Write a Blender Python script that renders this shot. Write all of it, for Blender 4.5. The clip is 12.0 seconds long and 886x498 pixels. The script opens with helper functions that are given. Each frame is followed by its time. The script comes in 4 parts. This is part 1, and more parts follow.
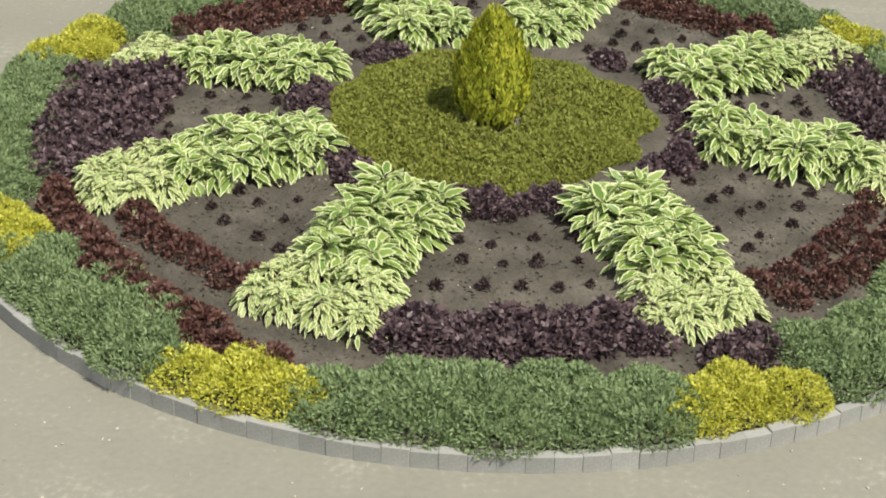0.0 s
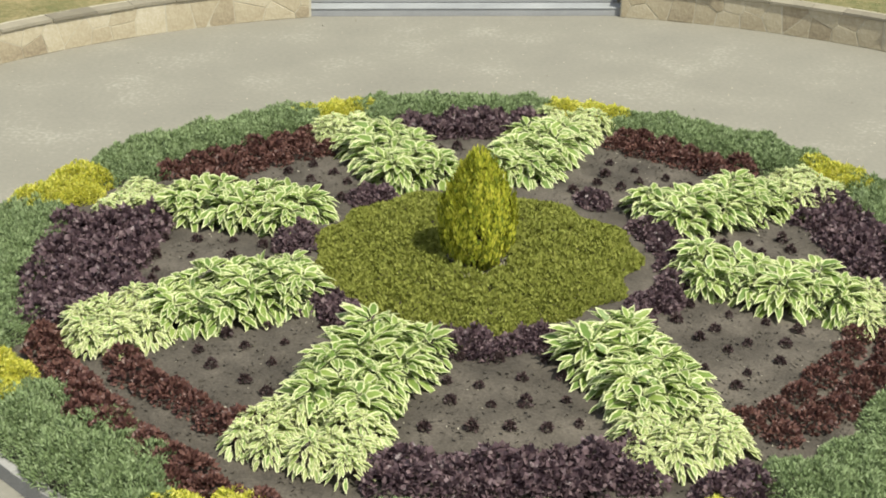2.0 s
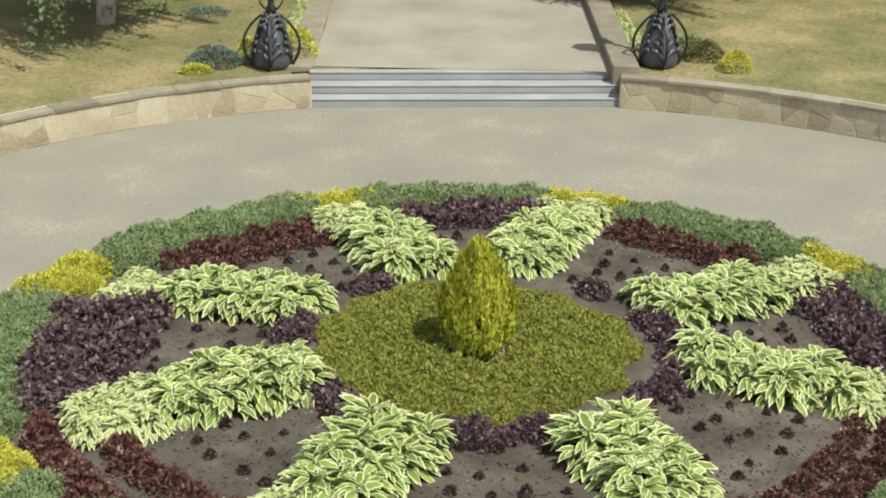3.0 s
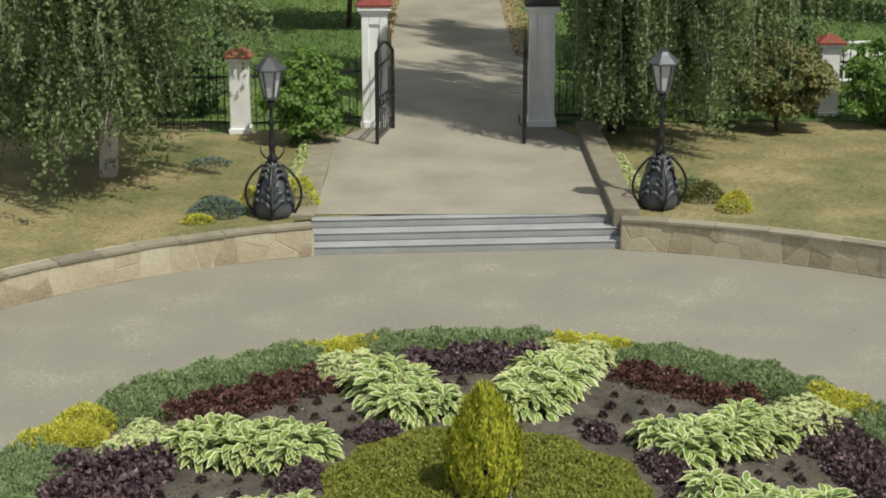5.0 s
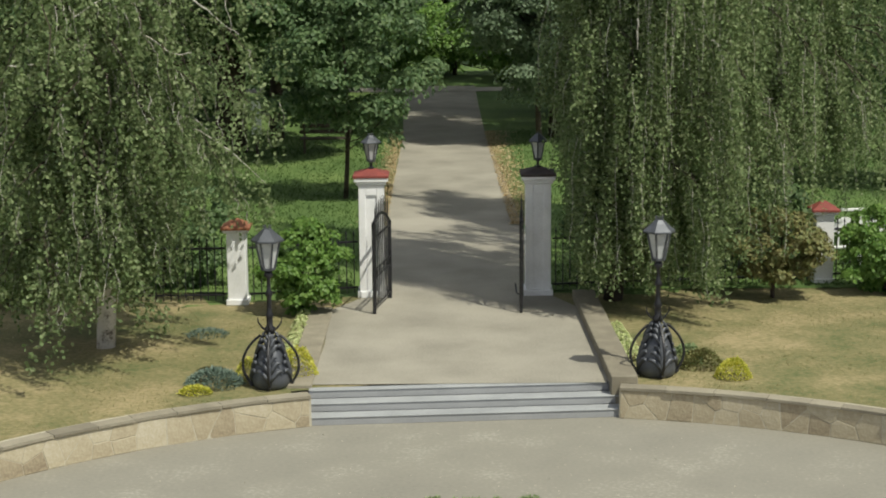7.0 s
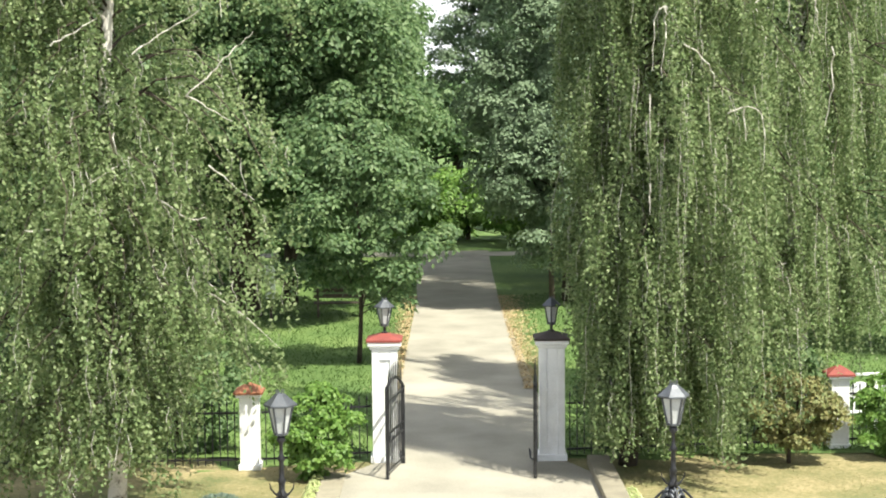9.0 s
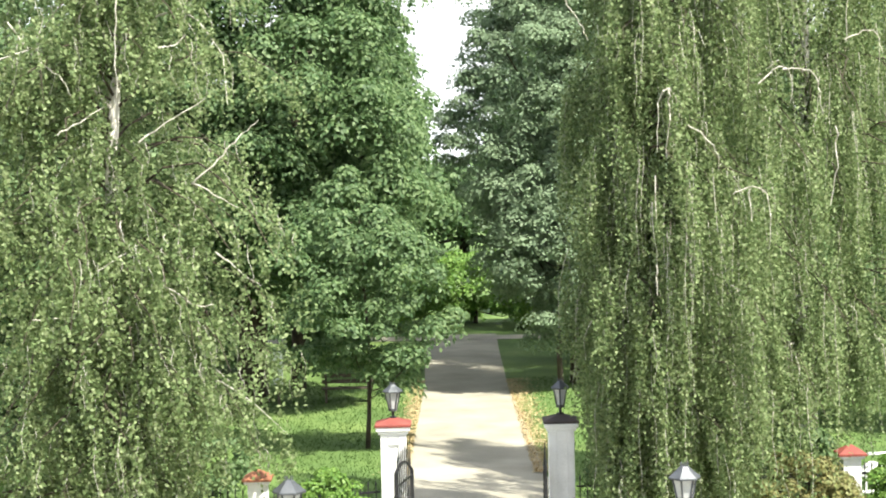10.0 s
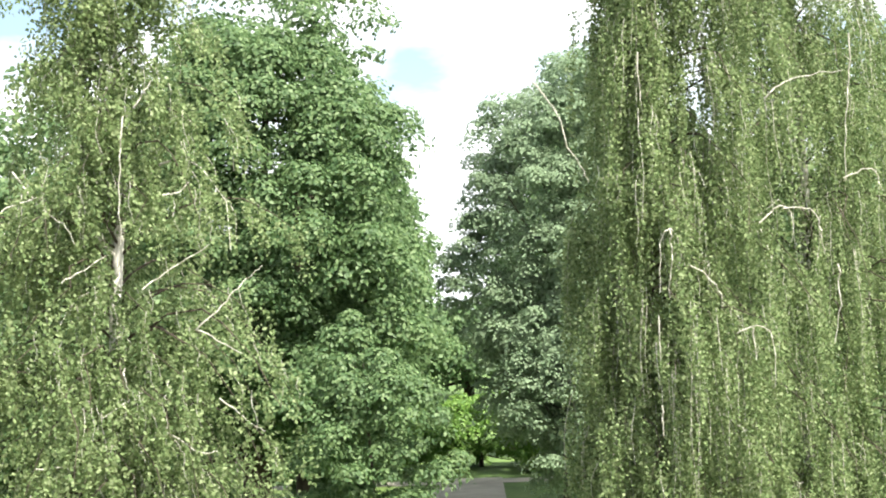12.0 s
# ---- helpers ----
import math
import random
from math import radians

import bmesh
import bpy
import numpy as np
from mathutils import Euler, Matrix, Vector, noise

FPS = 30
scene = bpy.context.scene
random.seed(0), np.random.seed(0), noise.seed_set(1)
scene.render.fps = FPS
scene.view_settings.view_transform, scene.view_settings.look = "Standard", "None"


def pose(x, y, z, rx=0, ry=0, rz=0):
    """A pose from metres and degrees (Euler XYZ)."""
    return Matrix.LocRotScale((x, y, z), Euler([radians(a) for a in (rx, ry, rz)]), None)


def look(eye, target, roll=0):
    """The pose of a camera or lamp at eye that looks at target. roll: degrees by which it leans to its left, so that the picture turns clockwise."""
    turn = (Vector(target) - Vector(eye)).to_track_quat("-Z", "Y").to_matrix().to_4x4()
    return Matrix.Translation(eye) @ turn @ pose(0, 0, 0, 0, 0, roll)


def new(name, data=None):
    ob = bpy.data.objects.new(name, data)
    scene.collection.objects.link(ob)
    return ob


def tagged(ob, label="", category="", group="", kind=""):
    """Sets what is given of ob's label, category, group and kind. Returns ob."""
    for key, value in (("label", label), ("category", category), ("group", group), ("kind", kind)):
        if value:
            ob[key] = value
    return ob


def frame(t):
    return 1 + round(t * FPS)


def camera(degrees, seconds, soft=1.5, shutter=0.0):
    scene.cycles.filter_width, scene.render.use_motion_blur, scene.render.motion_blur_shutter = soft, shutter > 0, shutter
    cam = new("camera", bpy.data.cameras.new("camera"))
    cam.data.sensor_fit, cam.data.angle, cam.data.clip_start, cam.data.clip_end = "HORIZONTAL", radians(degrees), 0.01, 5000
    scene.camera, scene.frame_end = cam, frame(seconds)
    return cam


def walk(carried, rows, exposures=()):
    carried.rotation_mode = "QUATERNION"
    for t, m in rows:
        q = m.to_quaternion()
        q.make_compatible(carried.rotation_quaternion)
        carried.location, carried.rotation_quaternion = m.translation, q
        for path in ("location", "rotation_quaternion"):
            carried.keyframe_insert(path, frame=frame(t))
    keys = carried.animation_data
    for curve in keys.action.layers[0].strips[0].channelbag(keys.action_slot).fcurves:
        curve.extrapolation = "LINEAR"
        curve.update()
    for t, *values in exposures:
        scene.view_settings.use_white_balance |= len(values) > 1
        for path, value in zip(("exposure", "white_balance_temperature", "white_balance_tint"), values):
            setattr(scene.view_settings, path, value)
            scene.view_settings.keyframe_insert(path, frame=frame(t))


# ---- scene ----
EYE = 7.4
cam = camera(28.385, 12.0, soft=1.9)
ROWS = [
    (0.0, pose(0, 0, EYE, 61.223, 0, 0.340) @ pose(0, 0, 0, 0, 0, 1.604)),
    (0.5, pose(0, 0, EYE, 62.312, 0, 0.000) @ pose(0, 0, 0, 0, 0, 1.686)),
    (1.0, pose(0, 0, EYE, 63.590, 0, -0.066) @ pose(0, 0, 0, 0, 0, 1.621)),
    (1.5, pose(0, 0, EYE, 64.427, 0, -0.091) @ pose(0, 0, 0, 0, 0, 1.528)),
    (2.0, pose(0, 0, EYE, 65.838, 0, -0.017) @ pose(0, 0, 0, 0, 0, 1.104)),
    (2.5, pose(0, 0, EYE, 67.397, 0, -0.018) @ pose(0, 0, 0, 0, 0, 1.182)),
    (3.0, pose(0, 0, EYE, 68.775, 0, 0.039) @ pose(0, 0, 0, 0, 0, 1.060)),
    (3.2, pose(0, 0, EYE, 69.396, 0, 0.034) @ pose(0, 0, 0, 0, 0, 0.806)),
    (4.8, pose(0, 0, EYE, 73.001, 0, 0.177) @ pose(0, 0, 0, 0, 0, 0.201)),
    (5.0, pose(0, 0, EYE, 73.515, 0, 0.196) @ pose(0, 0, 0, 0, 0, -0.096)),
    (5.5, pose(0, 0, EYE, 74.901, 0, 0.164) @ pose(0, 0, 0, 0, 0, 0.020)),
    (6.0, pose(0, 0, EYE, 76.312, 0, 0.043) @ pose(0, 0, 0, 0, 0, -0.399)),
    (6.5, pose(0, 0, EYE, 77.581, 0, 0.013) @ pose(0, 0, 0, 0, 0, -0.436)),
    (7.0, pose(0, 0, EYE, 79.048, 0, 0.080) @ pose(0, 0, 0, 0, 0, -0.479)),
    (7.2, pose(0, 0, EYE, 79.518, 0, 0.136) @ pose(0, 0, 0, 0, 0, -0.201)),
    (8.8, pose(0, 0, EYE, 84.000, 0, 0.435) @ pose(0, 0, 0, 0, 0, -0.713)),
    (9.0, pose(0, 0, EYE, 84.424, 0, 0.476) @ pose(0, 0, 0, 0, 0, -0.540)),
    (9.5, pose(0, 0, EYE, 85.645, 0, 0.549) @ pose(0, 0, 0, 0, 0, -0.915)),
    (10.0, pose(0, 0, EYE, 87.166, 0, 0.666) @ pose(0, 0, 0, 0, 0, -1.269)),
    (10.5, pose(0, 0, EYE, 88.430, 0, 0.700) @ pose(0, 0, 0, 0, 0, -1.407)),
    (11.0, pose(0, 0, EYE, 90.012, 0, 0.707) @ pose(0, 0, 0, 0, 0, -1.656)),
    (11.5, pose(0, 0, EYE, 91.072, 0, 0.733) @ pose(0, 0, 0, 0, 0, -1.749)),
    (12.0, pose(0, 0, EYE, 91.843, 0, 0.651) @ pose(0, 0, 0, 0, 0, -2.017)),
]
EXPOSURES = [(0.0, 0.14), (0.6, 0.22), (2.0, 0.24), (3.2, 0.15), (4.8, -0.20), (7.2, -0.06), (8.8, 1.08), (12.0, 1.58)]
walk(cam, ROWS, EXPOSURES)

# ---------------------------------------------------------------- light
SUN_TO = Vector((0.46, -0.45, 1.0)).normalized()      # towards the sun
sun_el = math.asin(SUN_TO.z)
sun_az = math.atan2(SUN_TO.x, SUN_TO.y)
sun = new("sun", bpy.data.lights.new("sun", "SUN"))
sun.data.energy, sun.data.angle, sun.data.color = 4.8, radians(0.53), (0.97, 0.93, 0.79)
sun.matrix_world = look(SUN_TO * 60, (0, 0, 0))

world = bpy.data.worlds.new("sky")
scene.world = world
world.use_nodes = True
wn, wl = world.node_tree.nodes, world.node_tree.links
sky = wn.new("ShaderNodeTexSky")
sky.sky_type, sky.sun_disc = "NISHITA", False
sky.sun_elevation, sky.sun_rotation = sun_el, sun_az
sky.dust_density, sky.ozone_density = 2.0, 1.0
wco = wn.new("ShaderNodeTexCoord")
wmap = wn.new("ShaderNodeMapping")
wmap.inputs["Scale"].default_value = (2.2, 2.2, 5.0)
wl.new(wco.outputs["Generated"], wmap.inputs["Vector"])
wnoise = wn.new("ShaderNodeTexNoise")
wnoise.inputs["Scale"].default_value, wnoise.inputs["Detail"].default_value = 2.2, 6.0
wl.new(wmap.outputs["Vector"], wnoise.inputs["Vector"])
wramp = wn.new("ShaderNodeValToRGB")
wramp.color_ramp.elements[0].position, wramp.color_ramp.elements[1].position = 0.40, 0.54
wl.new(wnoise.outputs["Fac"], wramp.inputs["Fac"])
wmix = wn.new("ShaderNodeMix")
wmix.data_type = "RGBA"
wmix.inputs[7].default_value = (7.6, 7.8, 8.1, 1)
wl.new(wramp.outputs["Color"], wmix.inputs[0])
wl.new(sky.outputs["Color"], wmix.inputs[6])
wl.new(wmix.outputs[2], wn["Background"].inputs["Color"])
wn["Background"].inputs["Strength"].default_value = 0.09

# ---------------------------------------------------------------- materials


def shader(name):
    m = bpy.data.materials.new(name)
    m.use_nodes = True
    nt = m.node_tree
    return m, nt.nodes, nt.links, nt.nodes["Principled BSDF"]


def ramp_node(n, colours, spread=(0.3, 0.7)):
    r = n.new("ShaderNodeValToRGB")
    e = r.color_ramp.elements
    while len(e) < len(colours):
        e.new(0.5)
    for i, c in enumerate(colours):
        e[i].position = spread[0] + (spread[1] - spread[0]) * i / (len(colours) - 1)
        e[i].color = (*c, 1)
    return r


def surface(name, colours, scale=6.0, fine=90.0, rough=0.85, bump=0.4, metal=0.0, fine_mix=0.35, spread=(0.35, 0.65), per_object=0.0, bump_size=0.01):
    """Two scales of noise: broad stains and fine grain, with relief."""
    m, n, l, p = shader(name)
    co = n.new("ShaderNodeTexCoord")
    broad, grain = n.new("ShaderNodeTexNoise"), n.new("ShaderNodeTexNoise")
    broad.inputs["Scale"].default_value, broad.inputs["Detail"].default_value = scale, 5
    grain.inputs["Scale"].default_value, grain.inputs["Detail"].default_value = fine, 3
    for t in (broad, grain):
        l.new(co.outputs["Object"], t.inputs["Vector"])
    mix = n.new("ShaderNodeMix")
    mix.inputs[0].default_value = fine_mix
    l.new(broad.outputs["Fac"], mix.inputs[2])
    l.new(grain.outputs["Fac"], mix.inputs[3])
    src = mix.outputs[0]
    if per_object:
        info = n.new("ShaderNodeObjectInfo")
        add = n.new("ShaderNodeMath")
        add.operation = "MULTIPLY_ADD"
        add.inputs[1].default_value = per_object
        l.new(info.outputs["Random"], add.inputs[0])
        l.new(src, add.inputs[2])
        sub = n.new("ShaderNodeMath")
        sub.operation = "SUBTRACT"
        sub.inputs[1].default_value = per_object / 2
        l.new(add.outputs[0], sub.inputs[0])
        src = sub.outputs[0]
    r = ramp_node(n, colours, spread)
    l.new(src, r.inputs["Fac"])
    l.new(r.outputs["Color"], p.inputs["Base Color"])
    p.inputs["Roughness"].default_value, p.inputs["Metallic"].default_value = rough, metal
    b = n.new("ShaderNodeBump")
    b.inputs["Strength"].default_value, b.inputs["Distance"].default_value = bump, bump_size
    l.new(mix.outputs[0], b.inputs["Height"])
    l.new(b.outputs["Normal"], p.inputs["Normal"])
    return m


def leaf_material(name, colours, rough=0.5, through_light=0.3, margin=None, spec=0.4):
    """Leaves: each one its own shade, some light passing through; margin: a pale rim round a green middle."""
    m, n, l, p = shader(name)
    geo, info = n.new("ShaderNodeNewGeometry"), n.new("ShaderNodeObjectInfo")
    add, wrap = n.new("ShaderNodeMath"), n.new("ShaderNodeMath")
    wrap.operation = "FRACT"
    l.new(geo.outputs["Random Per Island"], add.inputs[0])
    l.new(info.outputs["Random"], add.inputs[1])
    l.new(add.outputs[0], wrap.inputs[0])
    r = ramp_node(n, colours, (0.0, 1.0))
    l.new(wrap.outputs[0], r.inputs["Fac"])
    colour = r.outputs["Color"]
    if margin:
        uv = n.new("ShaderNodeUVMap")
        sep = n.new("ShaderNodeSeparateXYZ")
        l.new(uv.outputs["UV"], sep.inputs[0])
        co = n.new("ShaderNodeTexCoord")
        tex = n.new("ShaderNodeTexNoise")
        tex.inputs["Scale"].default_value = 40
        l.new(co.outputs["Object"], tex.inputs["Vector"])
        s = n.new("ShaderNodeMath")
        s.operation = "MULTIPLY_ADD"
        s.inputs[1].default_value = 0.5
        l.new(tex.outputs["Fac"], s.inputs[0])
        l.new(sep.outputs["X"], s.inputs[2])
        edge = ramp_node(n, [(0, 0, 0), (1, 1, 1)], margin[1])
        l.new(s.outputs[0], edge.inputs["Fac"])
        mx = n.new("ShaderNodeMix")
        mx.data_type = "RGBA"
        mx.inputs[7].default_value = (*margin[0], 1)
        l.new(edge.outputs["Color"], mx.inputs[0])
        l.new(colour, mx.inputs[6])
        colour = mx.outputs[2]
    l.new(colour, p.inputs["Base Color"])
    p.inputs["Roughness"].default_value = rough
    p.inputs["Specular IOR Level"].default_value = spec
    if through_light:
        tr, ms = n.new("ShaderNodeBsdfTranslucent"), n.new("ShaderNodeMixShader")
        l.new(colour, tr.inputs["Color"])
        ms.inputs[0].default_value = through_light
        l.new(p.outputs[0], ms.inputs[1])
        l.new(tr.outputs[0], ms.inputs[2])
        l.new(ms.outputs[0], n["Material Output"].inputs["Surface"])
    return m


M_PLAZA = surface("plaza_grit", [(0.185, 0.179, 0.149), (0.215, 0.207, 0.172), (0.238, 0.229, 0.189), (0.35, 0.338, 0.285)], 0.9, 17, 0.95, 0.35, spread=(0.24, 0.72), fine_mix=0.45)
M_LANE = surface("lane_gravel", [(0.21, 0.198, 0.163), (0.28, 0.264, 0.217), (0.34, 0.32, 0.265)], 0.8, 30, 0.95, 0.4)
M_LAWN = surface("dry_lawn", [(0.09, 0.11, 0.036), (0.185, 0.168, 0.074), (0.31, 0.255, 0.135)], 0.8, 14, 0.95, 0.8, bump_size=0.05)
M_SOIL = surface("dark_soil", [(0.042, 0.036, 0.028), (0.076, 0.066, 0.052), (0.125, 0.109, 0.088)], 2.2, 38, 0.95, 0.9, bump_size=0.03)
M_CONCRETE = surface("weathered_concrete", [(0.24, 0.24, 0.225), (0.30, 0.298, 0.28), (0.37, 0.365, 0.345)], 3, 60, 0.9, 0.3, per_object=0.14)
M_TREAD = surface("step_tread", [(0.235, 0.248, 0.255), (0.295, 0.31, 0.318), (0.345, 0.36, 0.365)], 1.5, 50, 0.85, 0.25)
M_RISER = surface("step_riser", [(0.25, 0.26, 0.27), (0.32, 0.33, 0.34)], 2.0, 50, 0.85, 0.25)
M_STONE = surface("sandstone", [(0.23, 0.185, 0.125), (0.35, 0.30, 0.205), (0.43, 0.38, 0.27), (0.50, 0.46, 0.355)], 2.8, 26, 0.9, 0.7, per_object=0.3, spread=(0.24, 0.72), bump_size=0.02)
M_MORTAR = surface("wall_mortar", [(0.36, 0.33, 0.25), (0.48, 0.45, 0.36)], 5, 60, 0.95, 0.5)
M_COPING = surface("coping_stone", [(0.19, 0.172, 0.128), (0.29, 0.265, 0.20)], 2.5, 40, 0.9, 0.4, per_object=0.3)
M_PLASTER = surface("white_plaster", [(0.70, 0.71, 0.71), (0.80, 0.81, 0.82), (0.86, 0.87, 0.88)], 2.5, 40, 0.8, 0.15)
M_RED_CAP = surface("red_painted_cap", [(0.16, 0.035, 0.03), (0.26, 0.06, 0.046)], 5, 50, 0.7, 0.3)
M_TERRA = surface("terracotta_cap", [(0.20, 0.075, 0.04), (0.29, 0.12, 0.06)], 5, 50, 0.8, 0.3)
M_DARK_CAP = surface("dark_cap", [(0.035, 0.03, 0.03), (0.07, 0.05, 0.045)], 5, 50, 0.8, 0.3)
M_IRON = surface("black_iron", [(0.012, 0.012, 0.014), (0.035, 0.036, 0.04)], 9, 60, 0.42, 0.2, metal=0.35)
M_IRON_BLUE = surface("blue_grey_iron", [(0.062, 0.068, 0.08), (0.115, 0.125, 0.14)], 7, 60, 0.48, 0.2, metal=0.45)
M_GLASS = surface("frosted_pane", [(0.40, 0.42, 0.43), (0.54, 0.56, 0.56)], 5, 40, 0.22, 0.05)
M_BIRCH = surface("birch_bark", [(0.10, 0.085, 0.07), (0.46, 0.43, 0.38), (0.66, 0.63, 0.58)], 5, 30, 0.85, 0.4, spread=(0.36, 0.5))
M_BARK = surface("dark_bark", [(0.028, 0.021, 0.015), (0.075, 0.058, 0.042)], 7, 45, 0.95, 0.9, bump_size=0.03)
M_TWIG = surface("pale_branch", [(0.30, 0.285, 0.25), (0.54, 0.52, 0.47)], 8, 40, 0.85, 0.3)
M_WOOD = surface("grey_wood", [(0.05, 0.04, 0.03), (0.11, 0.09, 0.065)], 8, 60, 0.9, 0.4)
M_LITTER = leaf_material("fallen_leaves", [(0.30, 0.21, 0.10), (0.42, 0.33, 0.18), (0.50, 0.42, 0.26), (0.35, 0.25, 0.12)], 0.8, 0.1)

M_HOSTA = leaf_material("hosta_leaf", [(0.13, 0.22, 0.045), (0.19, 0.285, 0.06), (0.26, 0.35, 0.085)], 0.45, 0.22, ((0.65, 0.69, 0.38), (0.93, 1.08)))
M_HOSTA_PALE = leaf_material("pale_hosta_leaf", [(0.20, 0.32, 0.08), (0.30, 0.40, 0.12), (0.36, 0.42, 0.15)], 0.45, 0.22, ((0.68, 0.70, 0.40), (0.74, 0.96)))
M_SEEDLING = leaf_material("seedling_leaf", [(0.04, 0.027, 0.027), (0.068, 0.044, 0.045), (0.105, 0.072, 0.068)], 0.5, 0.15, spec=0.3)
M_PURPLE = leaf_material("purple_leaf", [(0.058, 0.037, 0.045), (0.10, 0.065, 0.076), (0.15, 0.10, 0.112), (0.22, 0.16, 0.165)], 0.42, 0.18, spec=0.4)
M_MAROON = leaf_material("maroon_leaf", [(0.075, 0.034, 0.03), (0.128, 0.06, 0.05), (0.185, 0.096, 0.076)], 0.45, 0.18)
M_JUNIPER = leaf_material("juniper_spray", [(0.15, 0.21, 0.085), (0.22, 0.30, 0.135), (0.31, 0.385, 0.21)], 0.7, 0.15)
M_BLUE_JUNIPER = leaf_material("blue_juniper_spray", [(0.12, 0.18, 0.14), (0.20, 0.265, 0.215)], 0.7, 0.15)
M_YELLOW = leaf_material("golden_spray", [(0.28, 0.33, 0.045), (0.50, 0.50, 0.06), (0.62, 0.59, 0.08), (0.74, 0.71, 0.20)], 0.6, 0.25)
M_OLIVE = leaf_material("olive_spray", [(0.205, 0.235, 0.04), (0.25, 0.275, 0.05), (0.30, 0.315, 0.07)], 0.7, 0.2)
# the thuja's darkest green paints in shade for the gaps between sprays
M_THUJA = leaf_material("golden_thuja_spray", [(0.11, 0.16, 0.015), (0.32, 0.36, 0.028), (0.50, 0.51, 0.045), (0.66, 0.63, 0.09)], 0.65, 0.2)
M_BIRCH_LEAF = leaf_material("birch_leaf", [(0.115, 0.172, 0.068), (0.16, 0.226, 0.096), (0.22, 0.287, 0.13), (0.31, 0.368, 0.20)], 0.62, 0.43, spec=0.2)
M_MAPLE_LEAF = leaf_material("maple_leaf", [(0.072, 0.138, 0.056), (0.128, 0.208, 0.086), (0.205, 0.293, 0.132)], 0.55, 0.47)
M_WILLOW_LEAF = leaf_material("grey_green_leaf", [(0.19, 0.27, 0.165), (0.235, 0.32, 0.20), (0.285, 0.365, 0.235)], 0.7, 0.48)
M_BUSH_LEAF = leaf_material("bush_leaf", [(0.10, 0.21, 0.04), (0.16, 0.29, 0.06), (0.23, 0.36, 0.09)], 0.5, 0.45)
M_BROWN_LEAF = leaf_material("bronze_leaf", [(0.14, 0.13, 0.045), (0.20, 0.185, 0.065), (0.17, 0.20, 0.07), (0.22, 0.22, 0.09)], 0.6, 0.25)
M_LAWN_GREEN = surface("green_lawn", [(0.045, 0.09, 0.018), (0.08, 0.14, 0.03), (0.13, 0.19, 0.05)], 0.4, 14, 0.95, 0.8, bump_size=0.05)
M_GRASS = leaf_material("grass_blade", [(0.17, 0.175, 0.06), (0.25, 0.23, 0.10), (0.36, 0.31, 0.17)], 0.8, 0.25)
M_GRASS_GREEN = leaf_material("green_grass_blade", [(0.065, 0.125, 0.03), (0.10, 0.165, 0.045)], 0.8, 0.25)

# ---------------------------------------------------------------- mesh helpers
rng = np.random.default_rng(7)


def link_mesh(name, me, material, parent=None, label=""):
    if material and not me.materials:
        me.materials.append(material)
    ob = new(name, me)
    if parent:
        ob.parent = parent
    if label:
        ob["label"] = label
    return ob


def part(name, bm, material, parent=None, label="", smooth=False):
    """One bmesh as one mesh object, under a thing or alone."""
    me = bpy.data.meshes.new(name)
    bmesh.ops.recalc_face_normals(bm, faces=bm.faces)
    if smooth:
        for f in bm.faces:
            f.smooth = True
    bm.to_mesh(me)
    bm.free()
    return link_mesh(name, me, material, parent, label)


def thing(name, at, label, category, group="", turn=0.0):
    e = new(name)
    e.matrix_basis = pose(*at, 0, 0, turn)
    return tagged(e, label, category, group)


def add_box(bm, size, at=(0, 0, 0), turn=0.0, bevel=0.0, tilt=None):
    m = Matrix.Translation(at) @ Matrix.Rotation(turn, 4, "Z")
    if tilt:
        m = m @ tilt
    r = bmesh.ops.create_cube(bm, size=1, matrix=m @ Matrix.Diagonal((*size, 1)))
    if bevel:
        edges = list({e for v in r["verts"] for e in v.link_edges})
        bmesh.ops.bevel(bm, geom=edges, offset=bevel, segments=1, affect="EDGES", profile=0.5)


def box(size, at=(0, 0, 0), turn=0.0, bevel=0.0):
    bm = bmesh.new()
    add_box(bm, size, at, turn, bevel)
    return bm


def add_lathe(bm, rings, seg=12, turn=0.0, cap=True):
    """rings: (radius, z) from the bottom up."""
    loops = []
    for r, z in rings:
        loops.append([bm.verts.new((r * math.cos(turn + 2 * math.pi * i / seg), r * math.sin(turn + 2 * math.pi * i / seg), z)) for i in range(seg)])
    for a, b in zip(loops, loops[1:]):
        for i in range(seg):
            bm.faces.new((a[i], a[(i + 1) % seg], b[(i + 1) % seg], b[i]))
    if cap:
        bm.faces.new(loops[0][::-1])
        bm.faces.new(loops[-1])


def add_tube(bm, pts, radii, seg=6):
    """A tapered tube along points."""
    pts = [Vector(p) for p in pts]
    loops = []
    for i, p in enumerate(pts):
        d = (pts[min(i + 1, len(pts) - 1)] - pts[max(i - 1, 0)]).normalized()
        a = d.orthogonal().normalized() if i == 0 else (a - d * a.dot(d)).normalized()
        b = d.cross(a)
        r = radii[i] if isinstance(radii, (list, tuple)) else radii
        loops.append([bm.verts.new(p + (a * math.cos(2 * math.pi * k / seg) + b * math.sin(2 * math.pi * k / seg)) * r) for k in range(seg)])
    for u, v in zip(loops, loops[1:]):
        for i in range(seg):
            bm.faces.new((u[i], u[(i + 1) % seg], v[(i + 1) % seg], v[i]))
    bm.faces.new(loops[0][::-1])
    bm.faces.new(loops[-1])


def unit(a):
    return a / np.maximum(np.linalg.norm(a, axis=-1, keepdims=True), 1e-9)


